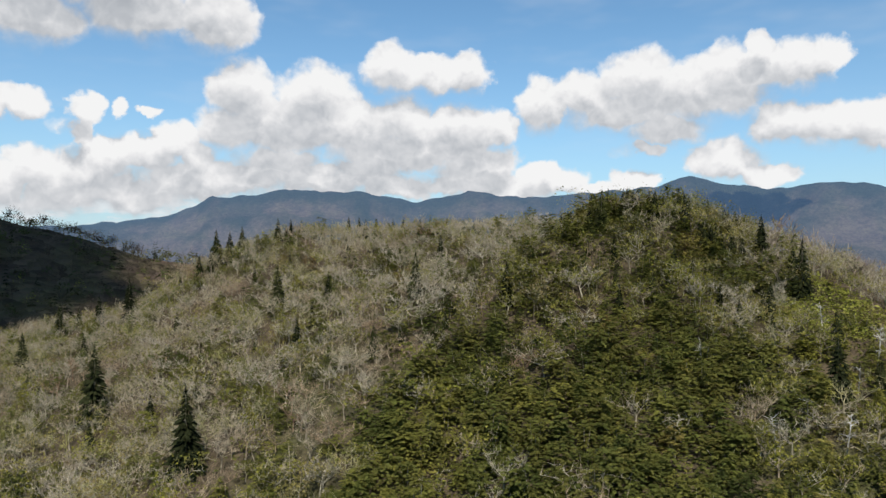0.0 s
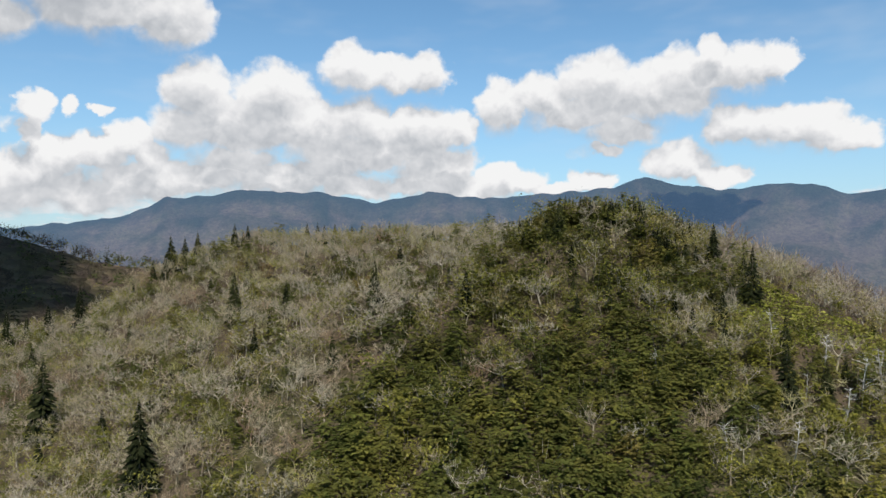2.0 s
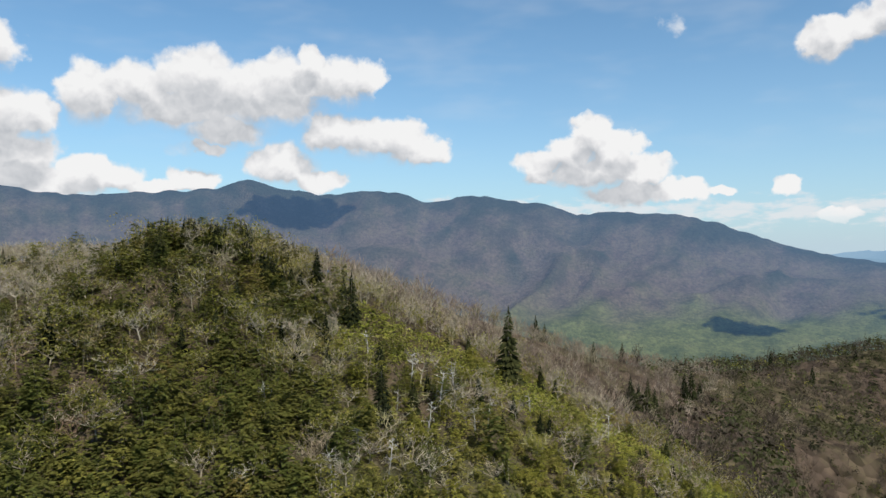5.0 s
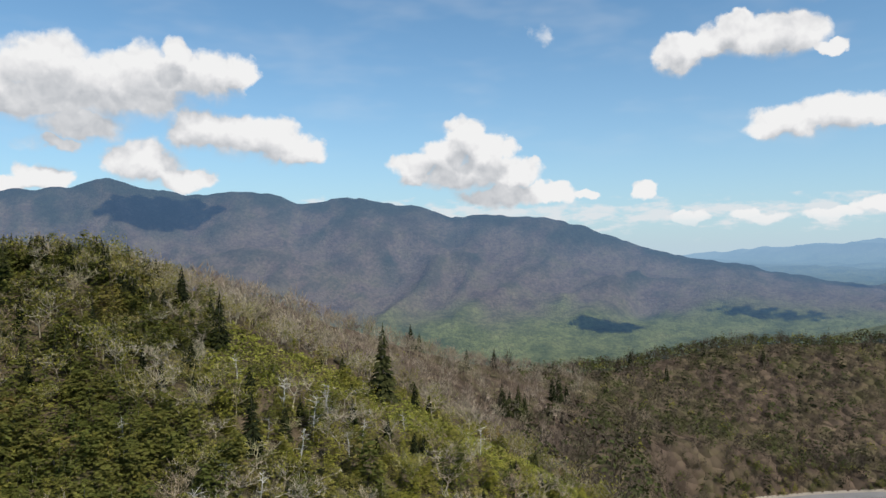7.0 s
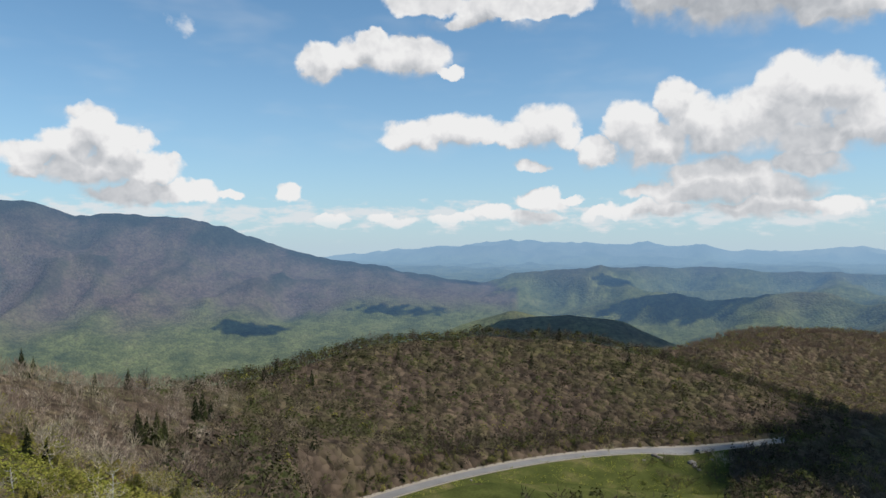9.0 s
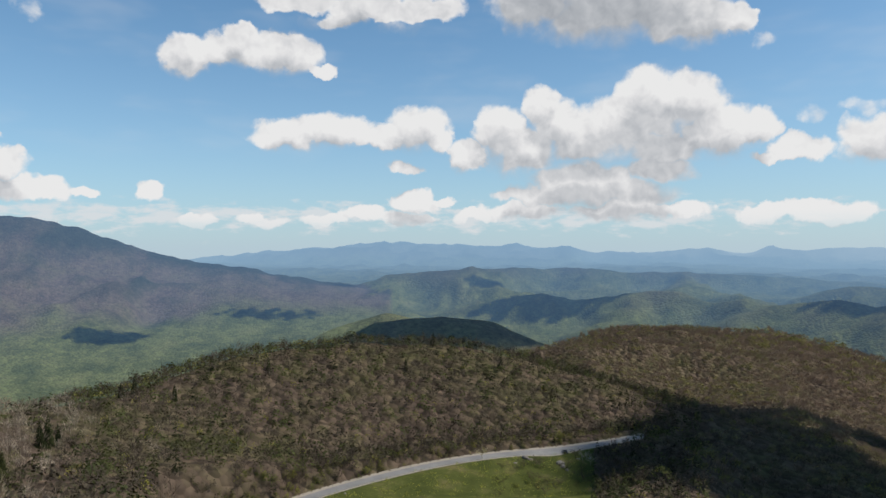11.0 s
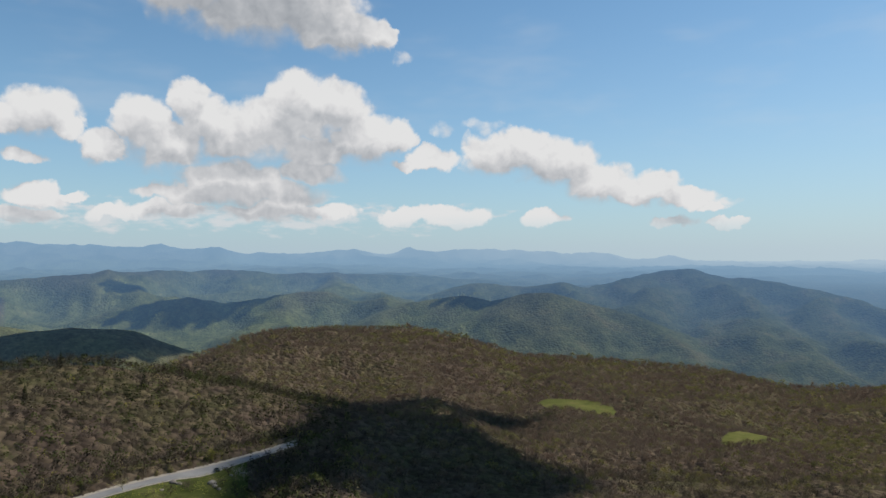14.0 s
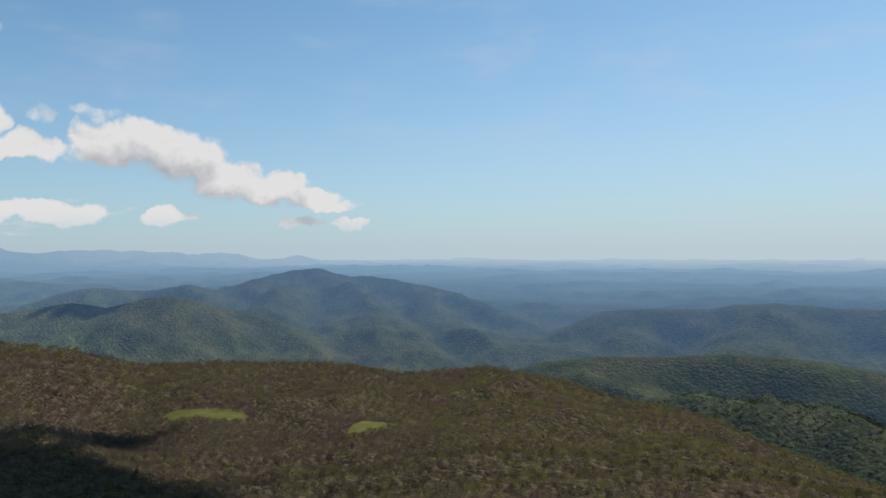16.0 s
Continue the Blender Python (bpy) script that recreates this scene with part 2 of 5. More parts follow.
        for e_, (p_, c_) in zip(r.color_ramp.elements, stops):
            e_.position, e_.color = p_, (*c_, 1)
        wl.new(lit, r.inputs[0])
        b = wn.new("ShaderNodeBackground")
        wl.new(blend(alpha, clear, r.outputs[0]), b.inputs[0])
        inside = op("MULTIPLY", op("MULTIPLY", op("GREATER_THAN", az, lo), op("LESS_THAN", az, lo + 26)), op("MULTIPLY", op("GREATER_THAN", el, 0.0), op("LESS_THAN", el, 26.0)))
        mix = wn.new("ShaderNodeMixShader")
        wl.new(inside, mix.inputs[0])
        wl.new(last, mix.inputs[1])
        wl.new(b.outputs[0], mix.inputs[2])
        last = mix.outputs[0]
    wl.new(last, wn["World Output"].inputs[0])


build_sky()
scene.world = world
sun = new("sun", bpy.data.lights.new("sun", "SUN"))
sun.data.energy, sun.data.angle, sun.data.color = 5.0, radians(0.53), (1.0, 0.95, 0.87)
sun.matrix_world = look(SUN_WAY * 900, (0, 0, 0))


# ---------------------------------------------------------------- noise and terrain
def lattice(ix, iy, seed):
    n = (ix.astype(np.int64) * 374761393 + iy.astype(np.int64) * 668265263 + seed * 982451653) & 0xFFFFFFFF
    n = ((n ^ (n >> 13)) * 1274126177) & 0xFFFFFFFF
    return ((n ^ (n >> 16)) & 0xFFFF) / 32767.5 - 1.0


def vnoise(x, y, seed=0):
    x, y = np.asarray(x, float), np.asarray(y, float)
    ix, iy = np.floor(x), np.floor(y)
    u, v = x - ix, y - iy
    u, v = u * u * u * (u * (u * 6 - 15) + 10), v * v * v * (v * (v * 6 - 15) + 10)
    a, b, c, d = lattice(ix, iy, seed), lattice(ix + 1, iy, seed), lattice(ix, iy + 1, seed), lattice(ix + 1, iy + 1, seed)
    return (a * (1 - u) + b * u) * (1 - v) + (c * (1 - u) + d * u) * v


def fbm(x, y, octaves=4, seed=0):
    total, amp = 0.0, 1.0
    for k in range(octaves):
        total = total + amp * vnoise(np.asarray(x) * 2 ** k + 17.3 * k, np.asarray(y) * 2 ** k - 9.1 * k, seed + k)
        amp *= 0.5
    return total / 2.0


def ridged(x, y, octaves=4, seed=0):
    total, amp = 0.0, 1.0
    for k in range(octaves):
        total = total + amp * (1 - np.abs(vnoise(np.asarray(x) * 2 ** k + 5.3 * k, np.asarray(y) * 2 ** k + 2.1 * k, seed + k)) * 2)
        amp *= 0.5
    return total / 2.0


def plan(az, r):
    return np.sin(np.radians(az)) * r, np.cos(np.radians(az)) * r


def smooth(e0, e1, v):
    t = np.clip((np.asarray(v, float) - e0) / (e1 - e0), 0, 1)
    return t * t * (3 - 2 * t)


# Crest lines: azimuth, distance, height. Each ridge falls away from its crest with its own slope.
NEAR_HILL = [(-50, 260, -52), (-32, 235, -33), (-28, 225, -27), (-23.7, 215, -21), (-18.5, 212, -8), (-14.8, 210, -2.5), (-11.4, 205, 1.5),
             (-3.8, 190, 2), (3, 175, 2), (9.7, 160, 4.2), (12.6, 152, 6), (16, 150, 7), (18.6, 150, 6), (21.8, 150, -0.5), (26.7, 134, -9),
             (31.5, 128, -12.5), (35.9, 130, -18.5), (40.4, 132, -24), (44.9, 134, -30.5), (49.4, 136, -37), (57, 142, -48)]
LEFT_SPUR = [(-23.7, 215, -21), (-25, 170, -29), (-26, 134, -34), (-29, 80, -44)]
BROWN_SPUR = [(18.2, 160, 2), (24.4, 220, -4), (29.4, 240, -8), (35.9, 258, -20), (42.6, 280, -33), (49.4, 315, -46), (56, 365, -55),
              (59.5, 400, -58), (62.1, 415, -54.5), (66.1, 440, -50), (70.6, 465, -48), (75.1, 480, -48), (81.8, 490, -50),
              (87.4, 490, -58), (92.4, 482, -68), (98, 470, -80)]
SHADE_SPUR = [(-75, 430, 62), (-45, 430, 36), (-31.8, 425, 12), (-29.5, 420, 8), (-27.4, 415, 4), (-25.2, 410, -3), (-22.5, 408, -7), (-19.8, 405, -10), (-15, 400, -22), (0, 420, -46)]
RIM = [(80, 930, -130), (90.5, 1000, -117), (96, 1150, -108), (102, 1250, -111), (106.6, 1300, -123), (110.7, 1330, -140), (115.5, 1370, -180),
       (120.3, 1370, -182), (130.5, 1370, -198), (135, 1330, -206), (141.8, 1300, -196), (148.5, 1150, -195), (152.8, 1050, -196), (157, 950, -186),
       (162.1, 850, -190), (166.5, 780, -189), (170.6, 720, -188), (185, 640, -190), (215, 500, -170)]
# The range's skyline: azimuth, height over the eye at 4000 m.
HIGH_RANGE = [(-60, 4000, 30), (-40, 4000, 70), (-27.4, 4000, 84), (-23.7, 4000, 119), (-20.2, 4000, 161), (-17.9, 4000, 252), (-15.2, 4000, 252),
              (-12.7, 4000, 294), (-6.5, 4000, 287), (-2, 4000, 238), (2.1, 4000, 294), (6.1, 4000, 259), (12.4, 4000, 282), (15.8, 4000, 303),
              (18.9, 4000, 359), (21.7, 4000, 317), (24.5, 4000, 289), (28, 4000, 310), (30.3, 4000, 303), (32.9, 4000, 247), (36.8, 4000, 282),
              (40, 4000, 260), (42.4, 4000, 240), (44.9, 4000, 177), (48.1, 4000, 190), (53.5, 4000, 162), (56.5, 4000, 100)]
RANGE_R = 3120.0
# Hills beyond the shelf and the brown spur: azimuth, distance, height along each crest.
GREEN_HILLS = [(73, 3150, -170), (76, 3120, -128), (79, 3100, -84), (81.5, 3080, -72), (84, 3100, -66), (87, 3250, -68), (91, 3350, -70), (96, 3350, -84), (100, 3350, -80), (104, 3400, -86), (109, 3450, -104), (114, 3450, -130)]
LOW_HILLS = [(84, 2850, -196), (87, 2780, -172), (90, 2750, -150), (92.5, 2740, -176), (95.5, 2720, -160), (98, 2720, -130), (100, 2700, -124), (102.5, 2680, -160), (105, 2620, -146), (107, 2600, -178), (110, 2550, -200)]
BLUE_MOUNTAIN = [(112, 3000, -112), (116, 3000, -132), (119, 2950, -112), (121.0, 2950, -126), (123.2, 3000, -112), (126, 3050, -70), (128.7, 3080, -56), (131.5, 3050, -86), (135.5, 2980, -108), (139.5, 2880, -150), (143, 2750, -210), (146, 2650, -270)]
DARK_KNOBS = [(107, 2500, -160), (111, 2500, -138), (113.5, 2480, -160), (116, 2420, -128), (118, 2400, -122), (120.5, 2400, -150), (124, 2400, -190)]
SHADED_HILL = [(68, 1750, -265), (73, 1700, -205), (77, 1700, -156), (82, 1690, -143), (86, 1690, -155), (90, 1690, -205), (95, 1690, -250)]
GREEN_KNOB = [(71, 2250, -280), (75, 2120, -198), (77.5, 2080, -170), (79.5, 2040, -182), (83, 1980, -240)]
SOUTH_RIDGE = [(144, 2350, -320), (148.5, 2500, -250), (151.5, 2600, -200), (154.5, 2620, -186), (159, 2620, -180), (163.5, 2620, -158), (167, 2620, -168), (172, 2600, -172), (190, 2600, -160)]
SOUTH_FOOTHILLS = [(139, 1900, -340), (142.5, 1780, -285), (146, 1700, -242), (150, 1680, -224), (154, 1700, -218), (160.6, 1700, -212), (164.7, 1700, -214), (170.6, 1700, -230), (190, 1700, -215)]
HILL_SPURS = [[(79, 3100, -84), (77, 2900, -150), (74, 2750, -200)], [(84, 3100, -66), (87, 2950, -130), (91, 2800, -170)], [(100, 3350, -80), (101, 3000, -125), (105, 2800, -165)], [(98, 2720, -130), (96, 2500, -200), (93, 2300, -250)],
              [(128.7, 3080, -56), (124, 2650, -170), (121, 2300, -250)], [(130, 3060, -72), (133, 2500, -190), (135, 2100, -280)], [(135.5, 2980, -108), (141, 2450, -240), (144, 2150, -320)],
              [(126, 3050, -70), (117, 2700, -190), (112, 2350, -260)]]
SOUTH_SPURS = [[(154.5, 2620, -186), (152, 2250, -262), (149, 2000, -310)], [(163.5, 2620, -158), (160, 2200, -235), (158, 1950, -290)], [(153, 1520, -290), (157, 1410, -254), (162, 1340, -238), (168, 1310, -236), (178, 1250, -236)],
               [(150, 1680, -224), (151, 1560, -262), (152, 1480, -292)]]
FAR_LINE = [(40, 4700, -80), (58.6, 4700, -20), (62, 4700, -48), (68.3, 4700, 24), (75.6, 4700, 92), (81.8, 4700, 58), (91.5, 4700, 58), (94.3, 4700, 10), (100, 4700, 22),
            (107, 4700, 45), (114, 4700, 30), (121.9, 4700, 12), (133, 4700, -28), (138.6, 4700, -66), (150, 4700, -62), (168, 4700, -66), (190, 4700, -66)]


def shrink(r):
    """The land past 1500 m stands ever nearer and smaller than it is, so that it ends within five kilometres."""
    return 1 / (1 + (np.maximum(r - 1500, 0) / 1500) ** 2)


def ridge(x, y, line, slope, round_off=8.0):
    """Height of a ridge: the crest's height near by, less the slope times the distance from the crest line."""
    x, y = np.asarray(x, float), np.asarray(y, float)
    near, total, weight = np.full(x.shape, 1e9), np.zeros(x.shape), np.zeros(x.shape)
    pts = [(*plan(a, r), z) for a, r, z in line]
    for (x0, y0, z0), (x1, y1, z1) in zip(pts, pts[1:]):
        dx, dy = x1 - x0, y1 - y0
        s = np.clip(((x - x0) * dx + (y - y0) * dy) / (dx * dx + dy * dy), 0, 1)
        d2 = (x - x0 - s * dx) ** 2 + (y - y0 - s * dy) ** 2
        w = 1.0 / (d2 + 9.0) ** 2
        near, total, weight = np.minimum(near, d2), total + w * (z0 + s * (z1 - z0)), weight + w
    return total / weight - slope * (np.sqrt(near + round_off ** 2) - round_off)


def blend_max(a, b, k):
    h = np.clip(0.5 + 0.5 * (a - b) / k, 0, 1)
    return b + (a - b) * h + k * h * (1 - h) * 0.25


CLEARINGS = [(119.6, 738, 3.0, 38, -24), (133.0, 694, 2.8, 52, 62)]
ROAD_Z = -86.0
ROAD_LINE = [(57, 248), (62, 265), (66.5, 281), (70.1, 296), (75.1, 316), (81.8, 342), (86.2, 356), (91.6, 369), (96.8, 398), (100, 425)]
road_az = np.linspace(57, 100, 173)
road_r = np.convolve(np.pad(np.interp(road_az, *np.array(ROAD_LINE).T), 10, mode="reflect", reflect_type="odd"), np.ones(21) / 21, "valid")


def range_face(x, y, r, az):
    """The high range: a crest with long spurs that lean east as they come down to the valley. Also how far down each place is."""
    crest = np.interp(az, [a for a, _, _ in HIGH_RANGE] + [59.5, 64.4, 70, 76], [z * 0.78 for _, _, z in HIGH_RANGE] + [7, -45, -95, -150])
    foot = np.interp(az, [-60, -20, 20, 45, 70], [1750, 1850, 1950, 2050, 2500])
    t = (RANGE_R - r) / (RANGE_R - foot)
    low = 20 - 400 * shrink(r)
    down = np.clip(t, 0, 1)
    h = low + (crest - low) * (1 - down) ** 1.7
    u = az / 6.5 + 1.25 * down + 0.45 * fbm(x / 420, y / 420, 3, 29)
    spurs = 95 * (ridged(u * 0.8, down * 1.6, 2, 21) - 0.62) + 30 * (ridged(x / 210, y / 210, 4, 27) - 0.6)
    h = h + spurs * smooth(0.0, 0.3, down) * (1 - smooth(0.35, 0.95, down)) * (1 - smooth(56, 68, az)) + (10 * fbm(az * 0.9, 0 * az, 4, 70) + 7 * fbm(x / 60, y / 60, 3, 71)) * (1 - down)
    behind = np.maximum(r - RANGE_R, 0)
    return np.where((az > 78) | (t > 1.3), -1e3, h - 0.5 * behind), down


def far_height(x, y, r):
    """The valleys, the high range and the blue hills."""
    az = np.degrees(np.arctan2(x, y))
    az = np.where(az < -120, az + 360, az)
    s = shrink(r)
    tx, ty = x / s, y / s
    east = smooth(60, 80, az)
    floor = -415 + 60 * fbm(tx / 1500, ty / 1500, 4, 3) + 190 * np.maximum(ridged(tx / 1900, ty / 1900, 5, 33) - 0.52, -0.1) * (0.35 + 0.65 * east) - 25 * smooth(140, 152, az)
    h = 20 + s * (floor - 20)
    gully = 92 * (ridged(x / 250, y / 250, 4, 21) - 0.58)
    h = blend_max(h, range_face(x, y, r, az)[0], 24)
    for k, (line, slope, rough) in enumerate([(GREEN_HILLS, 0.50, 1.3), (LOW_HILLS, 0.46, 1.3), (BLUE_MOUNTAIN, 0.36, 1.4), (DARK_KNOBS, 0.42, 0.6), (SHADED_HILL, 0.30, 0.4), (GREEN_KNOB, 0.30, 0.3), (SOUTH_RIDGE, 0.36, 0.9), (SOUTH_FOOTHILLS, 0.40, 0.9)]
                                          + [(q, 0.34, 0.8) for q in HILL_SPURS] + [(q, 0.38, 0.8) for q in SOUTH_SPURS]):
        crest = np.interp(az, [a for a, _, _ in line], [q for _, q, _ in line]) if line[0][0] < line[-1][0] and k < 8 else r
        fade = np.clip(np.abs(r - crest) / 220, 0.12, 1) if k < 8 else 0.7
        h = blend_max(h, ridge(x, y, line, slope, 26) + rough * (gully * fade + 4 * fbm(x / 50, y / 50, 3, 72)), 24)
    return blend_max(h, ridge(x, y, FAR_LINE, 0.30, 40) - 14 + 40 * (ridged(x / 300, y / 300, 4, 77) - 0.5), 12)


def near_height(x, y, r, az):
    base = -52 - 0.11 * np.maximum(r - 60, 0) + 3 * fbm(x / 60, y / 60, 3, 5)
    base = np.where(r > 500, base - 0.25 * (r - 500), base) - 30 * smooth(100, 112, az)
    bumps = 1.6 * fbm(x / 25, y / 25, 3, 8)
    h = blend_max(base, ridge(x, y, NEAR_HILL, 0.31, 6) + bumps, 8)
    h = blend_max(h, ridge(x, y, LEFT_SPUR, 0.25, 14) + bumps, 8)
    h = blend_max(h, ridge(x, y, BROWN_SPUR, 0.36, 14) + bumps * 1.5, 10)
    h = blend_max(h, ridge(x, y, SHADE_SPUR, 0.36, 12) + bumps * 1.5, 10)
    # the shelf of woods that runs out to a rim
    ra, rr, rz = np.array(RIM).T
    rim_r, rim_z = np.interp(az, ra, rr), np.interp(az, ra, rz)
    s = np.clip((r - 340) / (rim_r - 340), 0, 1)
    roll = 34 * (ridged(x / 250 + 3.1, y / 250, 4, 12) - 0.42) + 5 * fbm(x / 90, y / 90, 3, 13)
    for a, q, *_ in CLEARINGS:
        roll = roll * (1 - np.exp(-((az - a) / 4.5) ** 2 - ((r - q + 40) / 130) ** 2))
    shelf = -96 + (rim_z + 96) * s ** 0.75 + roll * smooth(0, 0.15, s) * (1 - 0.8 * smooth(0.8, 1, s))
    shelf = shelf - 0.45 * np.maximum(r - rim_r, 0) - 60 * (1 - smooth(76, 92, az)) - 80 * (1 - smooth(260, 345, r))
    h = np.where((az > 70) & (az < 230), blend_max(h, shelf, 10), h)
    # the road's bench, cut into the foot of the wooded hill
    d = r - np.interp(az, road_az, road_r, left=0, right=0)
    side = smooth(58, 64, az) * (1 - smooth(98.5, 101, az))
    bench = np.where(d > 0, ROAD_Z + 0.55 * np.maximum(d - 6.5, 0), ROAD_Z - 0.13 * np.maximum(-d - 9, 0))
    w = side * np.where(d > 0, 1 - smooth(8, 26, d), 1 - smooth(40, 110, -d))
    return h * (1 - w) + bench * w


def height(x, y):
    """The height of the ground."""
    x, y = np.broadcast_arrays(np.asarray(x, float), np.asarray(y, float))
    shape, x, y = x.shape, x.ravel(), y.ravel()
    r = np.hypot(x, y)
    az = np.degrees(np.arctan2(x, y))
    az = np.where(az < -120, az + 360, az)
    h = np.full(x.shape, -1e3)
    k = r < 1900
    if k.any():
        h[k] = near_height(x[k], y[k], r[k], az[k])
    k = r > 900
    if k.any():
        h[k] = blend_max(h[k], far_height(x[k], y[k], r[k]), 20)
    return h.reshape(shape)


def mesh_from(name, verts, faces, mats=(), tint=None, smooth_shade=True):
    """A mesh of triangles or quads from arrays."""
    me = bpy.data.meshes.new(name)
    verts, faces = np.asarray(verts, np.float32), np.asarray(faces, np.int32)
    me.vertices.add(len(verts))
    me.vertices.foreach_set("co", verts.ravel())
    k = faces.shape[1]
    me.loops.add(faces.size)
    me.loops.foreach_set("vertex_index", faces.ravel())
    me.polygons.add(len(faces))
    me.polygons.foreach_set("loop_start", np.arange(0, faces.size, k, dtype=np.int32))
    if smooth_shade:
        me.polygons.foreach_set("use_smooth", np.ones(len(faces), bool))
    for m in mats:
        me.materials.append(m)
    if tint is not None:
        me.attributes.new("tint", "FLOAT", "POINT").data.foreach_set("value", np.asarray(tint, np.float32))
    me.update(calc_edges=True)
    return me


def grid_faces(nu, nv):
    i, j = np.meshgrid(np.arange(nu - 1), np.arange(nv - 1), indexing="ij")
    a = (i * nv + j).ravel()
    return np.stack([a, a + 1, a + nv + 1, a + nv], 1)


# ---------------------------------------------------------------- materials
def material(name):
    m = bpy.data.materials.new(name)
    m.use_nodes = True
    nodes, links = m.node_tree.nodes, m.node_tree.links
    return m, nodes, links, nodes["Principled BSDF"]


def noise_node(nodes, links, vector, scale, detail=4.0, rough=0.55):
    n = nodes.new("ShaderNodeTexNoise")
    n.inputs["Scale"].default_value, n.inputs["Detail"].default_value, n.inputs["Roughness"].default_value = scale, detail, rough
    links.new(vector, n.inputs["Vector"])
    return n.outputs["Fac"]


def ramp(nodes, links, fac, stops):
    r = nodes.new("ShaderNodeValToRGB")
    while len(r.color_ramp.elements) < len(stops):
        r.color_ramp.elements.new(0.5)
    for e, (p, col) in zip(r.color_ramp.elements, stops):
        e.position, e.color = p, (*col, 1)
    links.new(fac, r.inputs[0])
    return r.outputs[0]


def maths(nodes, links, op, a, b=None, clamp=False):
    n = nodes.new("ShaderNodeMath")
    n.operation, n.use_clamp = op, clamp
    for k, v in enumerate((a, b)):
        if v is None:
            continue
        if isinstance(v, (int, float)):
            n.inputs[k].default_value = v
        else:
            links.new(v, n.inputs[k])
    return n.outputs[0]


def mixed(nodes, links, fac, a, b, how="MIX"):
    n = nodes.new("ShaderNodeMix")
    n.data_type, n.blend_type = "RGBA", how
    for socket, v in ((n.inputs[0], fac), (n.inputs[6], a), (n.inputs[7], b)):
        if isinstance(v, (int, float)):
            socket.default_value = v
        elif isinstance(v, tuple):
            socket.default_value = (*v, 1)
        else:
            links.new(v, socket)
    return n.outputs[2]


def position(nodes):
    return nodes.new("ShaderNodeNewGeometry").outputs["Position"]


def plant_material(name, stops, patch=0.05, joined=True, through_light=0.0, rough=0.8, speckle=0.85, own_share=0.62):
    """Foliage or bark: a colour drawn plant by plant, shifted in broad patches, with fine variation."""
    m, nodes, links, bsdf = material(name)
    if joined:
        at = nodes.new("ShaderNodeAttribute")
        at.attribute_name = "tint"
        own = at.outputs["Fac"]
    else:
        own = nodes.new("ShaderNodeObjectInfo").outputs["Random"]
    pos = position(nodes)
    broad = noise_node(nodes, links, pos, patch, 2.0)
    fine = noise_node(nodes, links, pos, 1.3, 3.0)
    fac = maths(nodes, links, "ADD", maths(nodes, links, "MULTIPLY", maths(nodes, links, "ADD", maths(nodes, links, "MULTIPLY", own, own_share / 0.62), 0.5 - 0.5 * own_share / 0.62), 0.62), maths(nodes, links, "MULTIPLY", maths(nodes, links, "SUBTRACT", broad, 0.3), 0.95), True)
    col = ramp(nodes, links, fac, stops)
    col = mixed(nodes, links, speckle, col, ramp(nodes, links, fine, [(0.32, (0.35, 0.35, 0.35)), (0.66, (1.4, 1.4, 1.35))]), "MULTIPLY")
    links.new(col, bsdf.inputs["Base Color"])
    bsdf.inputs["Roughness"].default_value = rough
    bsdf.inputs["Specular IOR Level"].default_value = 0.0
    if through_light:
        tr = nodes.new("ShaderNodeBsdfTranslucent")
        links.new(col, tr.inputs[0])
        mix = nodes.new("ShaderNodeMixShader")
        mix.inputs[0].default_value = through_light
        links.new(bsdf.outputs[0], mix.inputs[1])
        links.new(tr.outputs[0], mix.inputs[2])
        links.new(mix.outputs[0], nodes["Material Output"].inputs[0])
    return m


def forest_floor_material():
    m, nodes, links, bsdf = material("forest_floor")
    pos = position(nodes)
    a, b = noise_node(nodes, links, pos, 0.035, 5.0), noise_node(nodes, links, pos, 0.9, 5.0, 0.7)
    col = ramp(nodes, links, a, [(0.3, (0.075, 0.056, 0.038)), (0.5, (0.105, 0.080, 0.052)), (0.68, (0.075, 0.074, 0.032))])
    col = mixed(nodes, links, 0.8, col, ramp(nodes, links, b, [(0.3, (0.4, 0.4, 0.4)), (0.7, (1.3, 1.3, 1.3))]), "MULTIPLY")
    links.new(col, bsdf.inputs["Base Color"])
    bump = nodes.new("ShaderNodeBump")
    bump.inputs["Strength"].default_value, bump.inputs["Distance"].default_value = 0.8, 0.5
    links.new(b, bump.inputs["Height"])
    links.new(bump.outputs[0], bsdf.inputs["Normal"])
    bsdf.inputs["Roughness"].default_value, bsdf.inputs["Specular IOR Level"].default_value = 0.95, 0.0
    return m


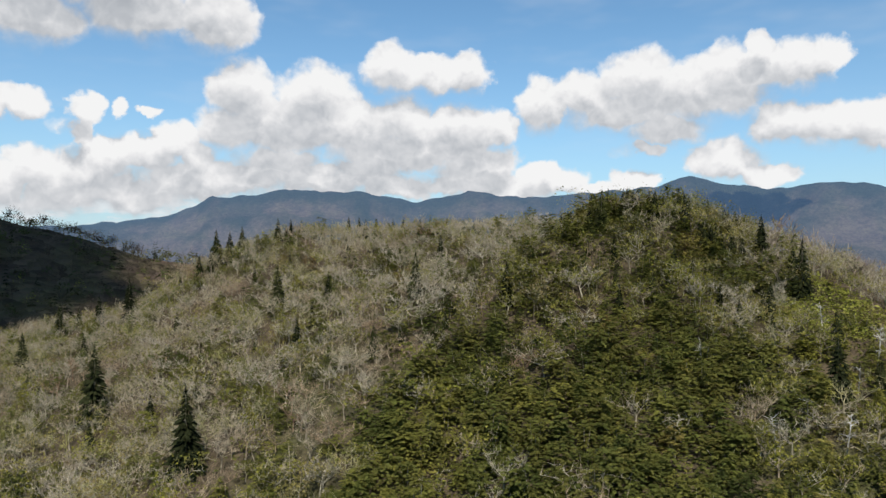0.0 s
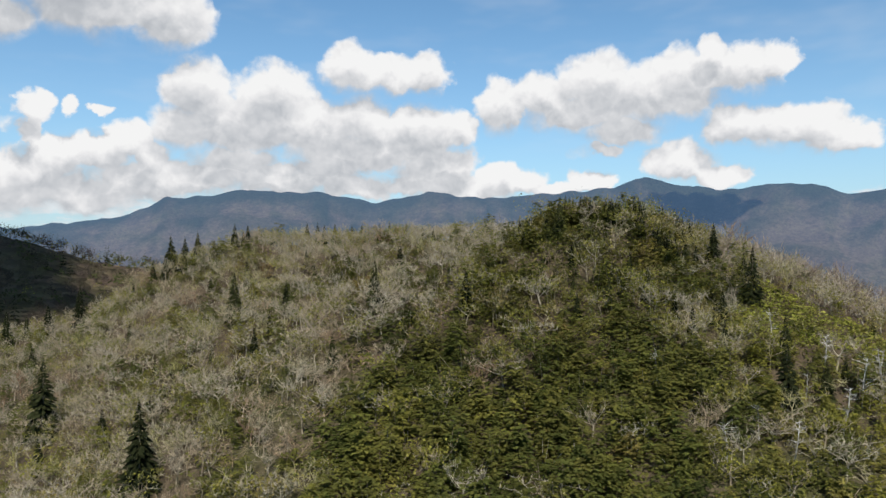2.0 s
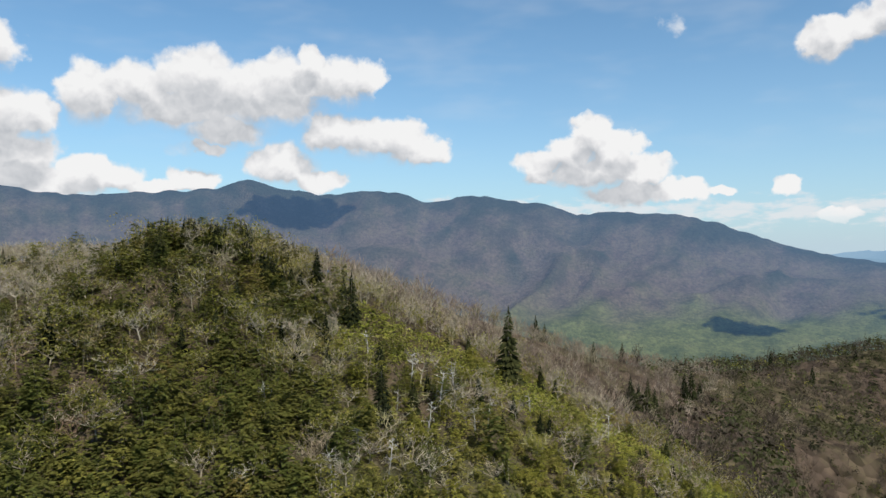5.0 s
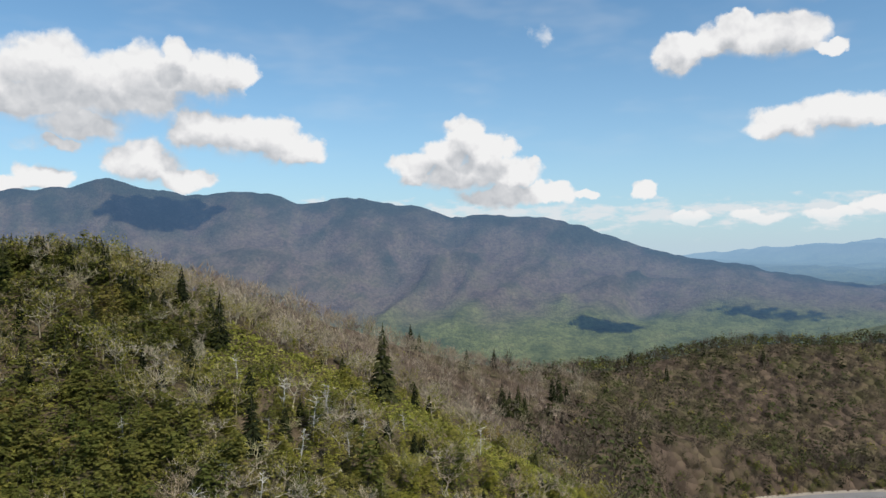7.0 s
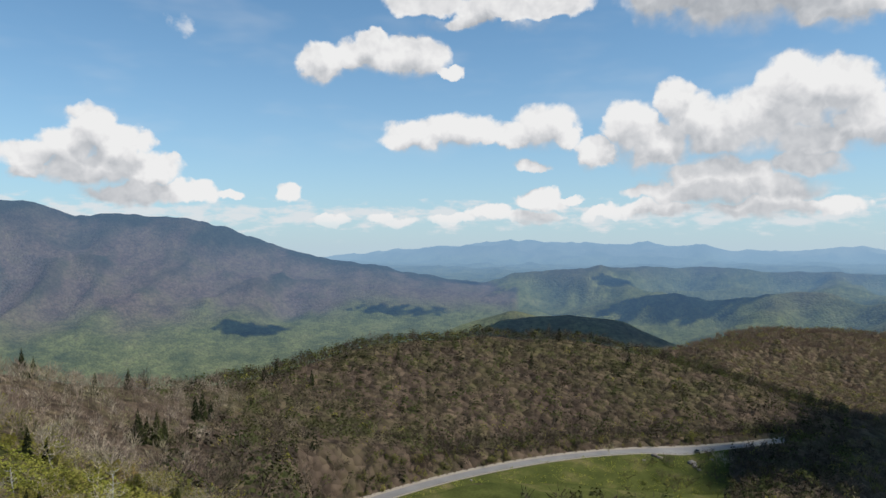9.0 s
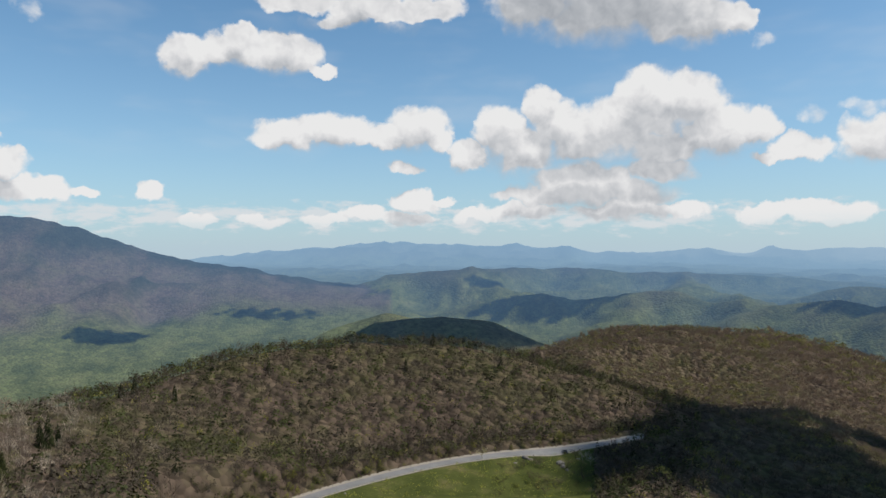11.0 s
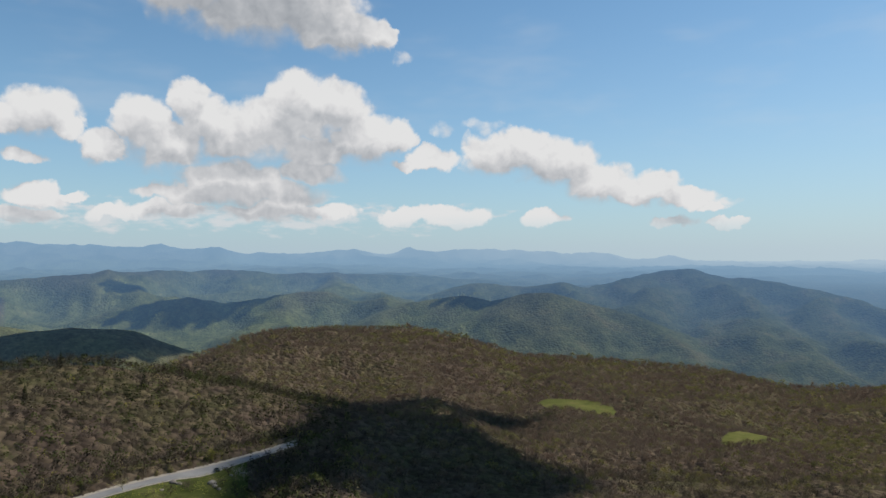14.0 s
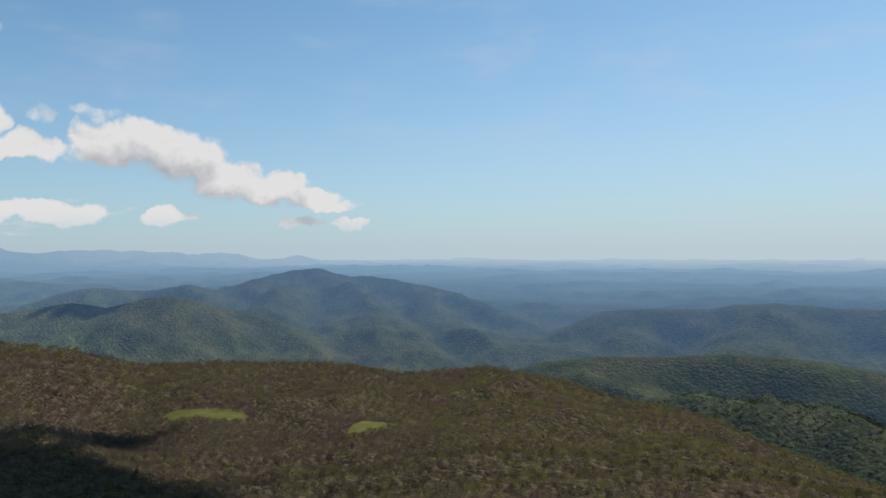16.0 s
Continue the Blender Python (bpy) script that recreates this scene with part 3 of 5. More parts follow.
def canopy_floor_material():
    """Brushy ground under the further woods: twigs, buds and low growth, lumpy like the crowns over it."""
    m, nodes, links, bsdf = material("brushy_floor")
    pos = position(nodes)
    broad, patch = noise_node(nodes, links, pos, 0.012, 4.0), noise_node(nodes, links, pos, 0.06, 5.0, 0.65)
    lumps = nodes.new("ShaderNodeTexVoronoi")
    lumps.inputs["Scale"].default_value = 0.22
    links.new(pos, lumps.inputs["Vector"])
    fac = maths(nodes, links, "ADD", maths(nodes, links, "MULTIPLY", broad, 0.7), maths(nodes, links, "MULTIPLY", maths(nodes, links, "SUBTRACT", patch, 0.35), 0.9), True)
    col = ramp(nodes, links, fac, [(0.2, (0.055, 0.041, 0.032)), (0.42, (0.088, 0.066, 0.048)), (0.58, (0.081, 0.068, 0.040)), (0.78, (0.070, 0.070, 0.031))])
    col = mixed(nodes, links, 0.7, col, ramp(nodes, links, lumps.outputs["Color"], [(0.1, (0.5, 0.5, 0.5)), (0.9, (1.4, 1.35, 1.3))]), "MULTIPLY")
    links.new(col, bsdf.inputs["Base Color"])
    bump = nodes.new("ShaderNodeBump")
    bump.invert = True
    bump.inputs["Strength"].default_value, bump.inputs["Distance"].default_value = 0.9, 3.5
    links.new(lumps.outputs["Distance"], bump.inputs["Height"])
    links.new(bump.outputs[0], bsdf.inputs["Normal"])
    bsdf.inputs["Roughness"].default_value, bsdf.inputs["Specular IOR Level"].default_value = 0.95, 0.0
    return m


def grass_material(name, light, dark):
    m, nodes, links, bsdf = material(name)
    pos = position(nodes)
    a, b = noise_node(nodes, links, pos, 0.08, 5.0), noise_node(nodes, links, pos, 1.5, 5.0, 0.7)
    col = ramp(nodes, links, a, [(0.3, dark), (0.55, light), (0.75, (0.16, 0.13, 0.06))])
    col = mixed(nodes, links, 0.7, col, ramp(nodes, links, b, [(0.3, (0.5, 0.5, 0.5)), (0.7, (1.25, 1.25, 1.2))]), "MULTIPLY")
    links.new(col, bsdf.inputs["Base Color"])
    bump = nodes.new("ShaderNodeBump")
    bump.inputs["Strength"].default_value, bump.inputs["Distance"].default_value = 0.6, 0.3
    links.new(b, bump.inputs["Height"])
    links.new(bump.outputs[0], bsdf.inputs["Normal"])
    bsdf.inputs["Roughness"].default_value, bsdf.inputs["Specular IOR Level"].default_value = 0.95, 0.0
    return m


def hazed_distance_material():
    """Wooded land a long way off: fresh green below, bare brown above, dark firs on the heights, crowns as relief, and
    haze painted as emission that grows with distance.
    """
    m, nodes, links, bsdf = material("distant_woods_painted_haze")
    pos = position(nodes)
    sep = nodes.new("ShaderNodeSeparateXYZ")
    links.new(pos, sep.inputs[0])

    def zone(name):
        n = nodes.new("ShaderNodeAttribute")
        n.attribute_name = name
        return n.outputs["Fac"]

    patch = noise_node(nodes, links, pos, 0.012, 6.0, 0.62)
    fine = noise_node(nodes, links, pos, 0.06, 5.0, 0.7)
    crowns = nodes.new("ShaderNodeTexVoronoi")
    crowns.inputs["Scale"].default_value = 0.14
    links.new(pos, crowns.inputs["Vector"])
    bare = ramp(nodes, links, patch, [(0.3, (0.072, 0.054, 0.046)), (0.5, (0.110, 0.086, 0.066)), (0.7, (0.098, 0.084, 0.052))])
    fresh = ramp(nodes, links, patch, [(0.28, (0.040, 0.054, 0.022)), (0.42, (0.074, 0.086, 0.030)), (0.58, (0.112, 0.124, 0.046)), (0.75, (0.140, 0.140, 0.060))])
    late = ramp(nodes, links, patch, [(0.3, (0.036, 0.044, 0.020)), (0.5, (0.058, 0.066, 0.028)), (0.7, (0.082, 0.074, 0.036))])
    col = mixed(nodes, links, zone("leafing"), bare, fresh)
    col = mixed(nodes, links, zone("late"), col, late)
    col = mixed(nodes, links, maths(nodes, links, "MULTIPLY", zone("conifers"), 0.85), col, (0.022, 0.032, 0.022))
    spot = ramp(nodes, links, crowns.outputs["Color"], [(0.1, (0.6, 0.62, 0.55)), (0.9, (1.35, 1.32, 1.3))])
    col = mixed(nodes, links, 0.45, col, spot, "MULTIPLY")
    col = mixed(nodes, links, 0.6, col, ramp(nodes, links, fine, [(0.32, (0.45, 0.45, 0.45)), (0.66, (1.35, 1.35, 1.35))]), "MULTIPLY")
    links.new(col, bsdf.inputs["Base Color"])
    bsdf.inputs["Roughness"].default_value = 0.95
    bsdf.inputs["Specular IOR Level"].default_value = 0.0
    bump = nodes.new("ShaderNodeBump")
    bump.inputs["Strength"].default_value, bump.inputs["Distance"].default_value = 0.5, 6.0
    links.new(crowns.outputs["Distance"], bump.inputs["Height"])
    bump.invert = True
    links.new(bump.outputs[0], bsdf.inputs["Normal"])
    # haze painted as emission over distance, brighter and thicker on the sun's side
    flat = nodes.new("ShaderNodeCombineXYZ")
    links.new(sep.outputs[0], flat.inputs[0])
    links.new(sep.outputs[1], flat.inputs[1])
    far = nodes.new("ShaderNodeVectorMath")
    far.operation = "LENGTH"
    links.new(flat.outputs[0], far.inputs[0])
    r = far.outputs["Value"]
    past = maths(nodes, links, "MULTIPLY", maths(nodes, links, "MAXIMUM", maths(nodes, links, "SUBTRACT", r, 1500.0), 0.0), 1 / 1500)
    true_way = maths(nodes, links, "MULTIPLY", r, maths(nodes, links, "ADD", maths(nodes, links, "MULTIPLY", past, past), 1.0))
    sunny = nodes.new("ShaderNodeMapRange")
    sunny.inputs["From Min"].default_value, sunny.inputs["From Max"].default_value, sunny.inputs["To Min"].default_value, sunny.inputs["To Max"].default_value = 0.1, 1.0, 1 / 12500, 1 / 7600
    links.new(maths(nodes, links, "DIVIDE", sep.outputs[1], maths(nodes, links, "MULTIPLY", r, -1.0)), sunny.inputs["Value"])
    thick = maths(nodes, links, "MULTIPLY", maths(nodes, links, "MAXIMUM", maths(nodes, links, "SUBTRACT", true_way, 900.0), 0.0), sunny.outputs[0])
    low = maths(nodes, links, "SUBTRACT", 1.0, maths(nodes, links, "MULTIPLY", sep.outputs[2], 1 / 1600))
    painted_haze = maths(nodes, links, "SUBTRACT", 1.0, maths(nodes, links, "POWER", 2.718, maths(nodes, links, "MULTIPLY", maths(nodes, links, "MULTIPLY", thick, low), -1.0)), True)
    haze_glow = nodes.new("ShaderNodeEmission")
    links.new(ramp(nodes, links, painted_haze, [(0.0, (0.105, 0.20, 0.42)), (0.5, (0.155, 0.295, 0.51)), (0.85, (0.26, 0.42, 0.60)), (0.98, (0.44, 0.57, 0.68))]), haze_glow.inputs[0])
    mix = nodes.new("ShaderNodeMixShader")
    links.new(painted_haze, mix.inputs[0])
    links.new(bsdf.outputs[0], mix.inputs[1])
    links.new(haze_glow.outputs[0], mix.inputs[2])
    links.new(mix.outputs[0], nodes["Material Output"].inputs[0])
    return m


def cloud_material():
    m, nodes, links, bsdf = material("cloud_vapour")
    nodes.remove(bsdf)
    pos = position(nodes)
    a = noise_node(nodes, links, pos, 0.03, 6.0, 0.6)
    bump = nodes.new("ShaderNodeBump")
    bump.inputs["Strength"].default_value, bump.inputs["Distance"].default_value = 0.5, 30.0
    links.new(a, bump.inputs["Height"])
    di, tr, mix = nodes.new("ShaderNodeBsdfDiffuse"), nodes.new("ShaderNodeBsdfTranslucent"), nodes.new("ShaderNodeMixShader")
    di.inputs[0].default_value = tr.inputs[0].default_value = (0.93, 0.93, 0.93, 1)
    links.new(bump.outputs[0], di.inputs["Normal"])
    mix.inputs[0].default_value = 0.35
    links.new(di.outputs[0], mix.inputs[1])
    links.new(tr.outputs[0], mix.inputs[2])
    # thin vapour lets part of the sun through
    clear, veil = nodes.new("ShaderNodeBsdfTransparent"), nodes.new("ShaderNodeMixShader")
    links.new(ramp(nodes, links, noise_node(nodes, links, pos, 0.02, 5.0, 0.6), [(0.36, (0.40, 0.40, 0.40)), (0.56, (0.92, 0.92, 0.92))]), veil.inputs[0])
    links.new(clear.outputs[0], veil.inputs[1])
    links.new(mix.outputs[0], veil.inputs[2])
    links.new(veil.outputs[0], nodes["Material Output"].inputs[0])
    return m


def asphalt_material():
    m, nodes, links, bsdf = material("asphalt")
    pos = position(nodes)
    a, b = noise_node(nodes, links, pos, 0.12, 4.0), noise_node(nodes, links, pos, 6.0, 4.0, 0.7)
    col = ramp(nodes, links, a, [(0.3, (0.13, 0.125, 0.12)), (0.7, (0.20, 0.19, 0.18))])
    col = mixed(nodes, links, 0.5, col, ramp(nodes, links, b, [(0.3, (0.7, 0.7, 0.7)), (0.7, (1.2, 1.2, 1.2))]), "MULTIPLY")
    links.new(col, bsdf.inputs["Base Color"])
    bsdf.inputs["Roughness"].default_value = 0.85
    return m


def plain_material(name, col, rough=0.7, metal=0.0, grain=8.0):
    m, nodes, links, bsdf = material(name)
    b = noise_node(nodes, links, position(nodes), grain, 4.0, 0.6)
    links.new(mixed(nodes, links, 0.4, col, ramp(nodes, links, b, [(0.3, (0.6, 0.6, 0.6)), (0.7, (1.2, 1.2, 1.2))]), "MULTIPLY"), bsdf.inputs["Base Color"])
    bsdf.inputs["Roughness"].default_value, bsdf.inputs["Metallic"].default_value = rough, metal
    return m


FLOOR = forest_floor_material()
BRUSH_FLOOR = canopy_floor_material()
MEADOW = grass_material("meadow_grass", (0.075, 0.082, 0.024), (0.04, 0.05, 0.015))
HAZED_DISTANCE = hazed_distance_material()
CLOUD = cloud_material()
ASPHALT = asphalt_material()
CLEARING_GRASS = grass_material("clearing_grass", (0.115, 0.115, 0.036), (0.075, 0.085, 0.026))
GRAVEL = plain_material("roadside_gravel", (0.27, 0.23, 0.18), 0.95, 0, 2.0)
ROCK = plain_material("cut_rock", (0.20, 0.17, 0.14), 0.95, 0, 0.8)
BARE_STOPS = [(0.05, (0.22, 0.14, 0.09)), (0.25, (0.28, 0.225, 0.155)), (0.5, (0.345, 0.305, 0.235)), (0.7, (0.29, 0.25, 0.17)), (0.9, (0.27, 0.25, 0.10))]
OLIVE_STOPS = [(0.05, (0.036, 0.043, 0.014)), (0.25, (0.080, 0.090, 0.024)), (0.45, (0.130, 0.122, 0.032)), (0.6, (0.095, 0.104, 0.026)), (0.8, (0.18, 0.165, 0.038)), (0.97, (0.19, 0.125, 0.05))]
LEAF_STOPS = [(0.05, (0.15, 0.14, 0.03)), (0.5, (0.22, 0.21, 0.04)), (0.95, (0.23, 0.18, 0.075))]
SPRUCE_STOPS = [(0.05, (0.011, 0.013, 0.006)), (0.5, (0.020, 0.023, 0.010)), (0.95, (0.042, 0.044, 0.016))]
HEATH_STOPS = [(0.05, (0.17, 0.18, 0.035)), (0.5, (0.245, 0.25, 0.048)), (0.95, (0.28, 0.25, 0.07))]
SNAG_STOPS = [(0.1, (0.32, 0.30, 0.27)), (0.9, (0.50, 0.48, 0.44))]
WOODS_STOPS = [(0.05, (0.043, 0.033, 0.026)), (0.35, (0.070, 0.054, 0.042)), (0.6, (0.108, 0.086, 0.066)), (0.85, (0.056, 0.054, 0.024))]
TAN_STOPS = [(0.05, (0.139, 0.101, 0.081)), (0.35, (0.201, 0.154, 0.120)), (0.6, (0.289, 0.239, 0.187)), (0.85, (0.186, 0.167, 0.089))]
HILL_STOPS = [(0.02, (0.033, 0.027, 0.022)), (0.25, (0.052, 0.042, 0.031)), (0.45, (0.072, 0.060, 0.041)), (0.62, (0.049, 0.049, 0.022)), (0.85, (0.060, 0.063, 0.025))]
CROWN_STOPS = [(0.02, (0.085, 0.058, 0.046)), (0.22, (0.135, 0.092, 0.070)), (0.42, (0.200, 0.148, 0.104)), (0.58, (0.155, 0.112, 0.080)), (0.72, (0.185, 0.158, 0.080)), (0.92, (0.150, 0.140, 0.062))]
HOLLOW_STOPS = [(0.02, (0.038, 0.046, 0.020)), (0.35, (0.058, 0.066, 0.026)), (0.6, (0.082, 0.086, 0.032)), (0.9, (0.066, 0.058, 0.034))]
GREENING_STOPS = [(0.02, (0.090, 0.088, 0.036)), (0.3, (0.140, 0.130, 0.046)), (0.55, (0.190, 0.172, 0.056)), (0.75, (0.170, 0.132, 0.068)), (0.95, (0.220, 0.205, 0.068))]


# ---------------------------------------------------------------- the ground, one sheet to the horizon
azimuths = np.concatenate([np.arange(-46, 186, 0.32), np.arange(186, 314, 2.0)])
rings = np.concatenate([[0.02, 3.0, 6.5], 10 * 1.033 ** np.arange(0, 99), np.arange(246, 440, 3.0), 442 * 1.026 ** np.arange(0, 38), np.linspace(1175, 3300, 96), np.linspace(3325, 4100, 40), np.linspace(4120, 4930, 30)])
ring_grid, az_grid = np.meshgrid(rings, np.append(azimuths, 314.0), indexing="ij")
gx, gy = plan(az_grid, ring_grid)
gz = height(gx, gy)
ground_mesh = mesh_from("ground", np.stack([gx, gy, gz], -1).reshape(-1, 3), grid_faces(*gx.shape), (FLOOR, HAZED_DISTANCE, BRUSH_FLOOR))
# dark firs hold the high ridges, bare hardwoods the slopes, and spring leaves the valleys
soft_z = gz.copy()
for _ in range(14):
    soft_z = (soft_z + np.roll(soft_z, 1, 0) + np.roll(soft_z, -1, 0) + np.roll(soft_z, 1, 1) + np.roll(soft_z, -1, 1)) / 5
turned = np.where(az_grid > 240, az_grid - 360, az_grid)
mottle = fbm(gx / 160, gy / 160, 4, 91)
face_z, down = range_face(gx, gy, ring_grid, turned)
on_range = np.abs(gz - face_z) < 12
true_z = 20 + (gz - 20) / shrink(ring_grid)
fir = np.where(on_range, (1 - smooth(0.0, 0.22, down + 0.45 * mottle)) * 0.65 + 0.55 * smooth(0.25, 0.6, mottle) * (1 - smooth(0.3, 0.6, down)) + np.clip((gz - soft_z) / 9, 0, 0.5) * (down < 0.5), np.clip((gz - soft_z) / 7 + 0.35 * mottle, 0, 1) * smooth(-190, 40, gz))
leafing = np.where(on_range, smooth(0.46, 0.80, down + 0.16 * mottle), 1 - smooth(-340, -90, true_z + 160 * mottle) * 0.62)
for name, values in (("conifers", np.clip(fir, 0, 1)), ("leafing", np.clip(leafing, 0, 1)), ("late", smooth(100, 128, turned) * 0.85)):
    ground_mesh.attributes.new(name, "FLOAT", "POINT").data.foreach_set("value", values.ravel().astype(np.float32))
ring_of_face = np.repeat(np.arange(len(rings) - 1), gx.shape[1] - 1)
az_of_face = np.tile(np.append(azimuths, 314.0)[:-1], len(rings) - 1)
hill_edge = np.interp(az_of_face, [c[0] for c in NEAR_HILL], [c[1] for c in NEAR_HILL], right=150) + 14
face_r = rings[ring_of_face]
# far faces take the woods with haze painted into their material
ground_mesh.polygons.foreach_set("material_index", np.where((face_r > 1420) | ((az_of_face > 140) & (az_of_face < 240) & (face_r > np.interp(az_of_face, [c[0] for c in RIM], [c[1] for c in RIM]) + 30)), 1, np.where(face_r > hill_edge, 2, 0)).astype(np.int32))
ground = tagged(new("ground", ground_mesh), "mountain land with leaf litter, green valley and ridges under painted haze", "ground", kind="structure")


def sheet(name, pts_az, pts_r, mat, lift, label, category, kind="structure"):
    """A sheet laid on the ground over a grid of azimuths and distances."""
    x, y = plan(pts_az, pts_r)
    z = height(x, y) + lift
    ob = new(name, mesh_from(name, np.stack([x, y, z], -1).reshape(-1, 3), grid_faces(*x.shape)[:, ::-1], (mat,)))
    return tagged(ob, label, category, kind=kind)


u = np.linspace(0, 1, 190)
a_line = 64.3 + 33.0 * u
r_line = np.interp(a_line, road_az, road_r)
wide = 3.6 + 4.5 * np.exp(-((a_line - 90.5) / 1.8) ** 2)


def strip(near, far):
    """The cross-rows of a band along the road, from near to far metres off its middle."""
    k = np.linspace(0, 1, 7)[None, :]
    return np.repeat(a_line[:, None], 7, 1), r_line[:, None] + near[:, None] + (far - near)[:, None] * k


one = np.ones_like(u)
sheet("road", *strip(-wide, 3.6 * one), ASPHALT, 0.30, "pale weathered asphalt mountain road with a pull-off", "road")
sheet("road_shoulder", *strip(-wide - 1.6, -wide - 0.02), GRAVEL, 0.24, "sandy gravel shoulder beside the road", "shoulder")
sheet("road_shoulder", *strip(3.62 * one, 6.8 * one), GRAVEL, 0.24, "sandy gravel shoulder beside the road", "shoulder")
ma, mr = np.meshgrid(np.linspace(64.3, 93.5, 100), np.linspace(0, 1, 24), indexing="ij")
sheet("meadow", ma, np.interp(ma, a_line, r_line - wide) - 1.7 - mr * (85 + 60 * smooth(63, 78, ma)), MEADOW, 0.20, "open grassy bank below the road", "meadow")


def clearing(az, r, half_az, half_r, skew):
    ca, cr = np.meshgrid(np.linspace(-1, 1, 24), np.linspace(-1, 1, 10), indexing="ij")
    lim = np.sqrt(np.maximum(1 - np.abs(ca) ** 2.6, 0.02))
    return az + ca * half_az, r + cr * lim * half_r + ca * skew


for c in CLEARINGS:
    sheet("clearing", *clearing(*c), CLEARING_GRASS, 0.3, "small bright grass clearing in the woods", "clearing")


# ---------------------------------------------------------------- plants: prototypes as arrays
class Soup:
    """Triangles gathered into one mesh."""
    def __init__(self):
        self.v, self.f, self.n = [], [], 0

    def add(self, verts, faces):
        self.v.append(np.asarray(verts, float))
        self.f.append(np.asarray(faces, int) + self.n)
        self.n += len(verts)

    def arrays(self):
        return np.concatenate(self.v), np.concatenate(self.f)

    def tube(self, p, q, r0, r1, sides=3):
        p, q = np.asarray(p, float), np.asarray(q, float)
        d = (q - p) / max(np.linalg.norm(q - p), 1e-6)
        s = np.cross(d, (0.3, 0.9, 0.2))
        s /= np.linalg.norm(s)
        t = np.cross(d, s)
        ang = np.arange(sides) * 2 * np.pi / sides
        ring = np.cos(ang)[:, None] * s + np.sin(ang)[:, None] * t
        k = np.arange(sides)
        n = (k + 1) % sides
        self.add(np.concatenate([p + ring * r0, q + ring * r1]), np.concatenate([np.stack([k, n, n + sides], 1), np.stack([k, n + sides, k + sides], 1)]))

    def sliver(self, p, q, w, rng):
        """A thin twig: one long triangle."""
        p, q = np.asarray(p, float), np.asarray(q, float)
        s = np.cross(q - p, rng.normal(size=3))
        s = s / max(np.linalg.norm(s), 1e-6) * w
        self.add([p - s, p + s, q], [(0, 1, 2)])

    def leaf(self, c, up, size, rng, fold=0.25):
        """A spray of leaves: a folded four-cornered plate."""
        up = np.asarray(up, float) / max(np.linalg.norm(up), 1e-6)
        s = np.cross(up, rng.normal(size=3))
        s /= max(np.linalg.norm(s), 1e-6)
        t = np.cross(up, s)
        w = size * rng.uniform(0.45, 0.8)
        c = np.asarray(c, float)
        self.add([c - s * size, c + t * w + up * size * fold, c + s * size, c - t * w + up * size * fold * rng.uniform(0, 1)], [(0, 1, 2), (0, 2, 3)])


def bare_tree(rng, h, spread, twigs=5, leaves=0, leaf_size=0.3):
    """A leafless hardwood: forked trunk, crooked limbs, branches and twigs. Returns wood and leaf triangles."""
    wood, green = Soup(), Soup()
    top = np.array([rng.normal(0, 0.06) * h, rng.normal(0, 0.06) * h, h * rng.uniform(0.28, 0.4)])
    wood.tube((0, 0, -0.6), top, 0.017 * h + 0.03, 0.012 * h + 0.02, 4)
    for k in range(rng.integers(4, 7)):
        a = 2.4 * k + rng.uniform(-0.5, 0.5)
        out = spread * rng.uniform(0.35, 0.75)
        mid = top * rng.uniform(0.7, 1.0) + np.array([np.cos(a) * out * 0.5, np.sin(a) * out * 0.5, h * rng.uniform(0.12, 0.22)])
        end = mid + np.array([np.cos(a + rng.normal(0, 0.4)) * out * 0.6, np.sin(a + rng.normal(0, 0.4)) * out * 0.6, h * rng.uniform(0.18, 0.34)])
        wood.tube(top * rng.uniform(0.7, 1.0), mid, 0.008 * h + 0.012, 0.005 * h + 0.01)
        wood.tube(mid, end, 0.005 * h + 0.01, 0.012)
        for j in range(5):
            s = mid + (end - mid) * rng.uniform(-0.3, 1.0)
            e = s + rng.normal(size=3) * (0.13, 0.13, 0.06) * np.array([spread * 1.6, spread * 1.6, h]) + (0, 0, h * 0.09)
            wood.sliver(s, e, 0.036, rng)
            for _ in range(twigs):
                p = s + (e - s) * rng.uniform(0.25, 1.0)
                wood.sliver(p, p + rng.normal(size=3) * 0.085 * h + (0, 0, 0.09 * h), 0.028, rng)
            for _ in range(leaves):
                green.leaf(e + rng.normal(size=3) * 0.1 * h, rng.normal(size=3) + (0, 0, 1), leaf_size * rng.uniform(0.6, 1.3), rng)
    return wood, green


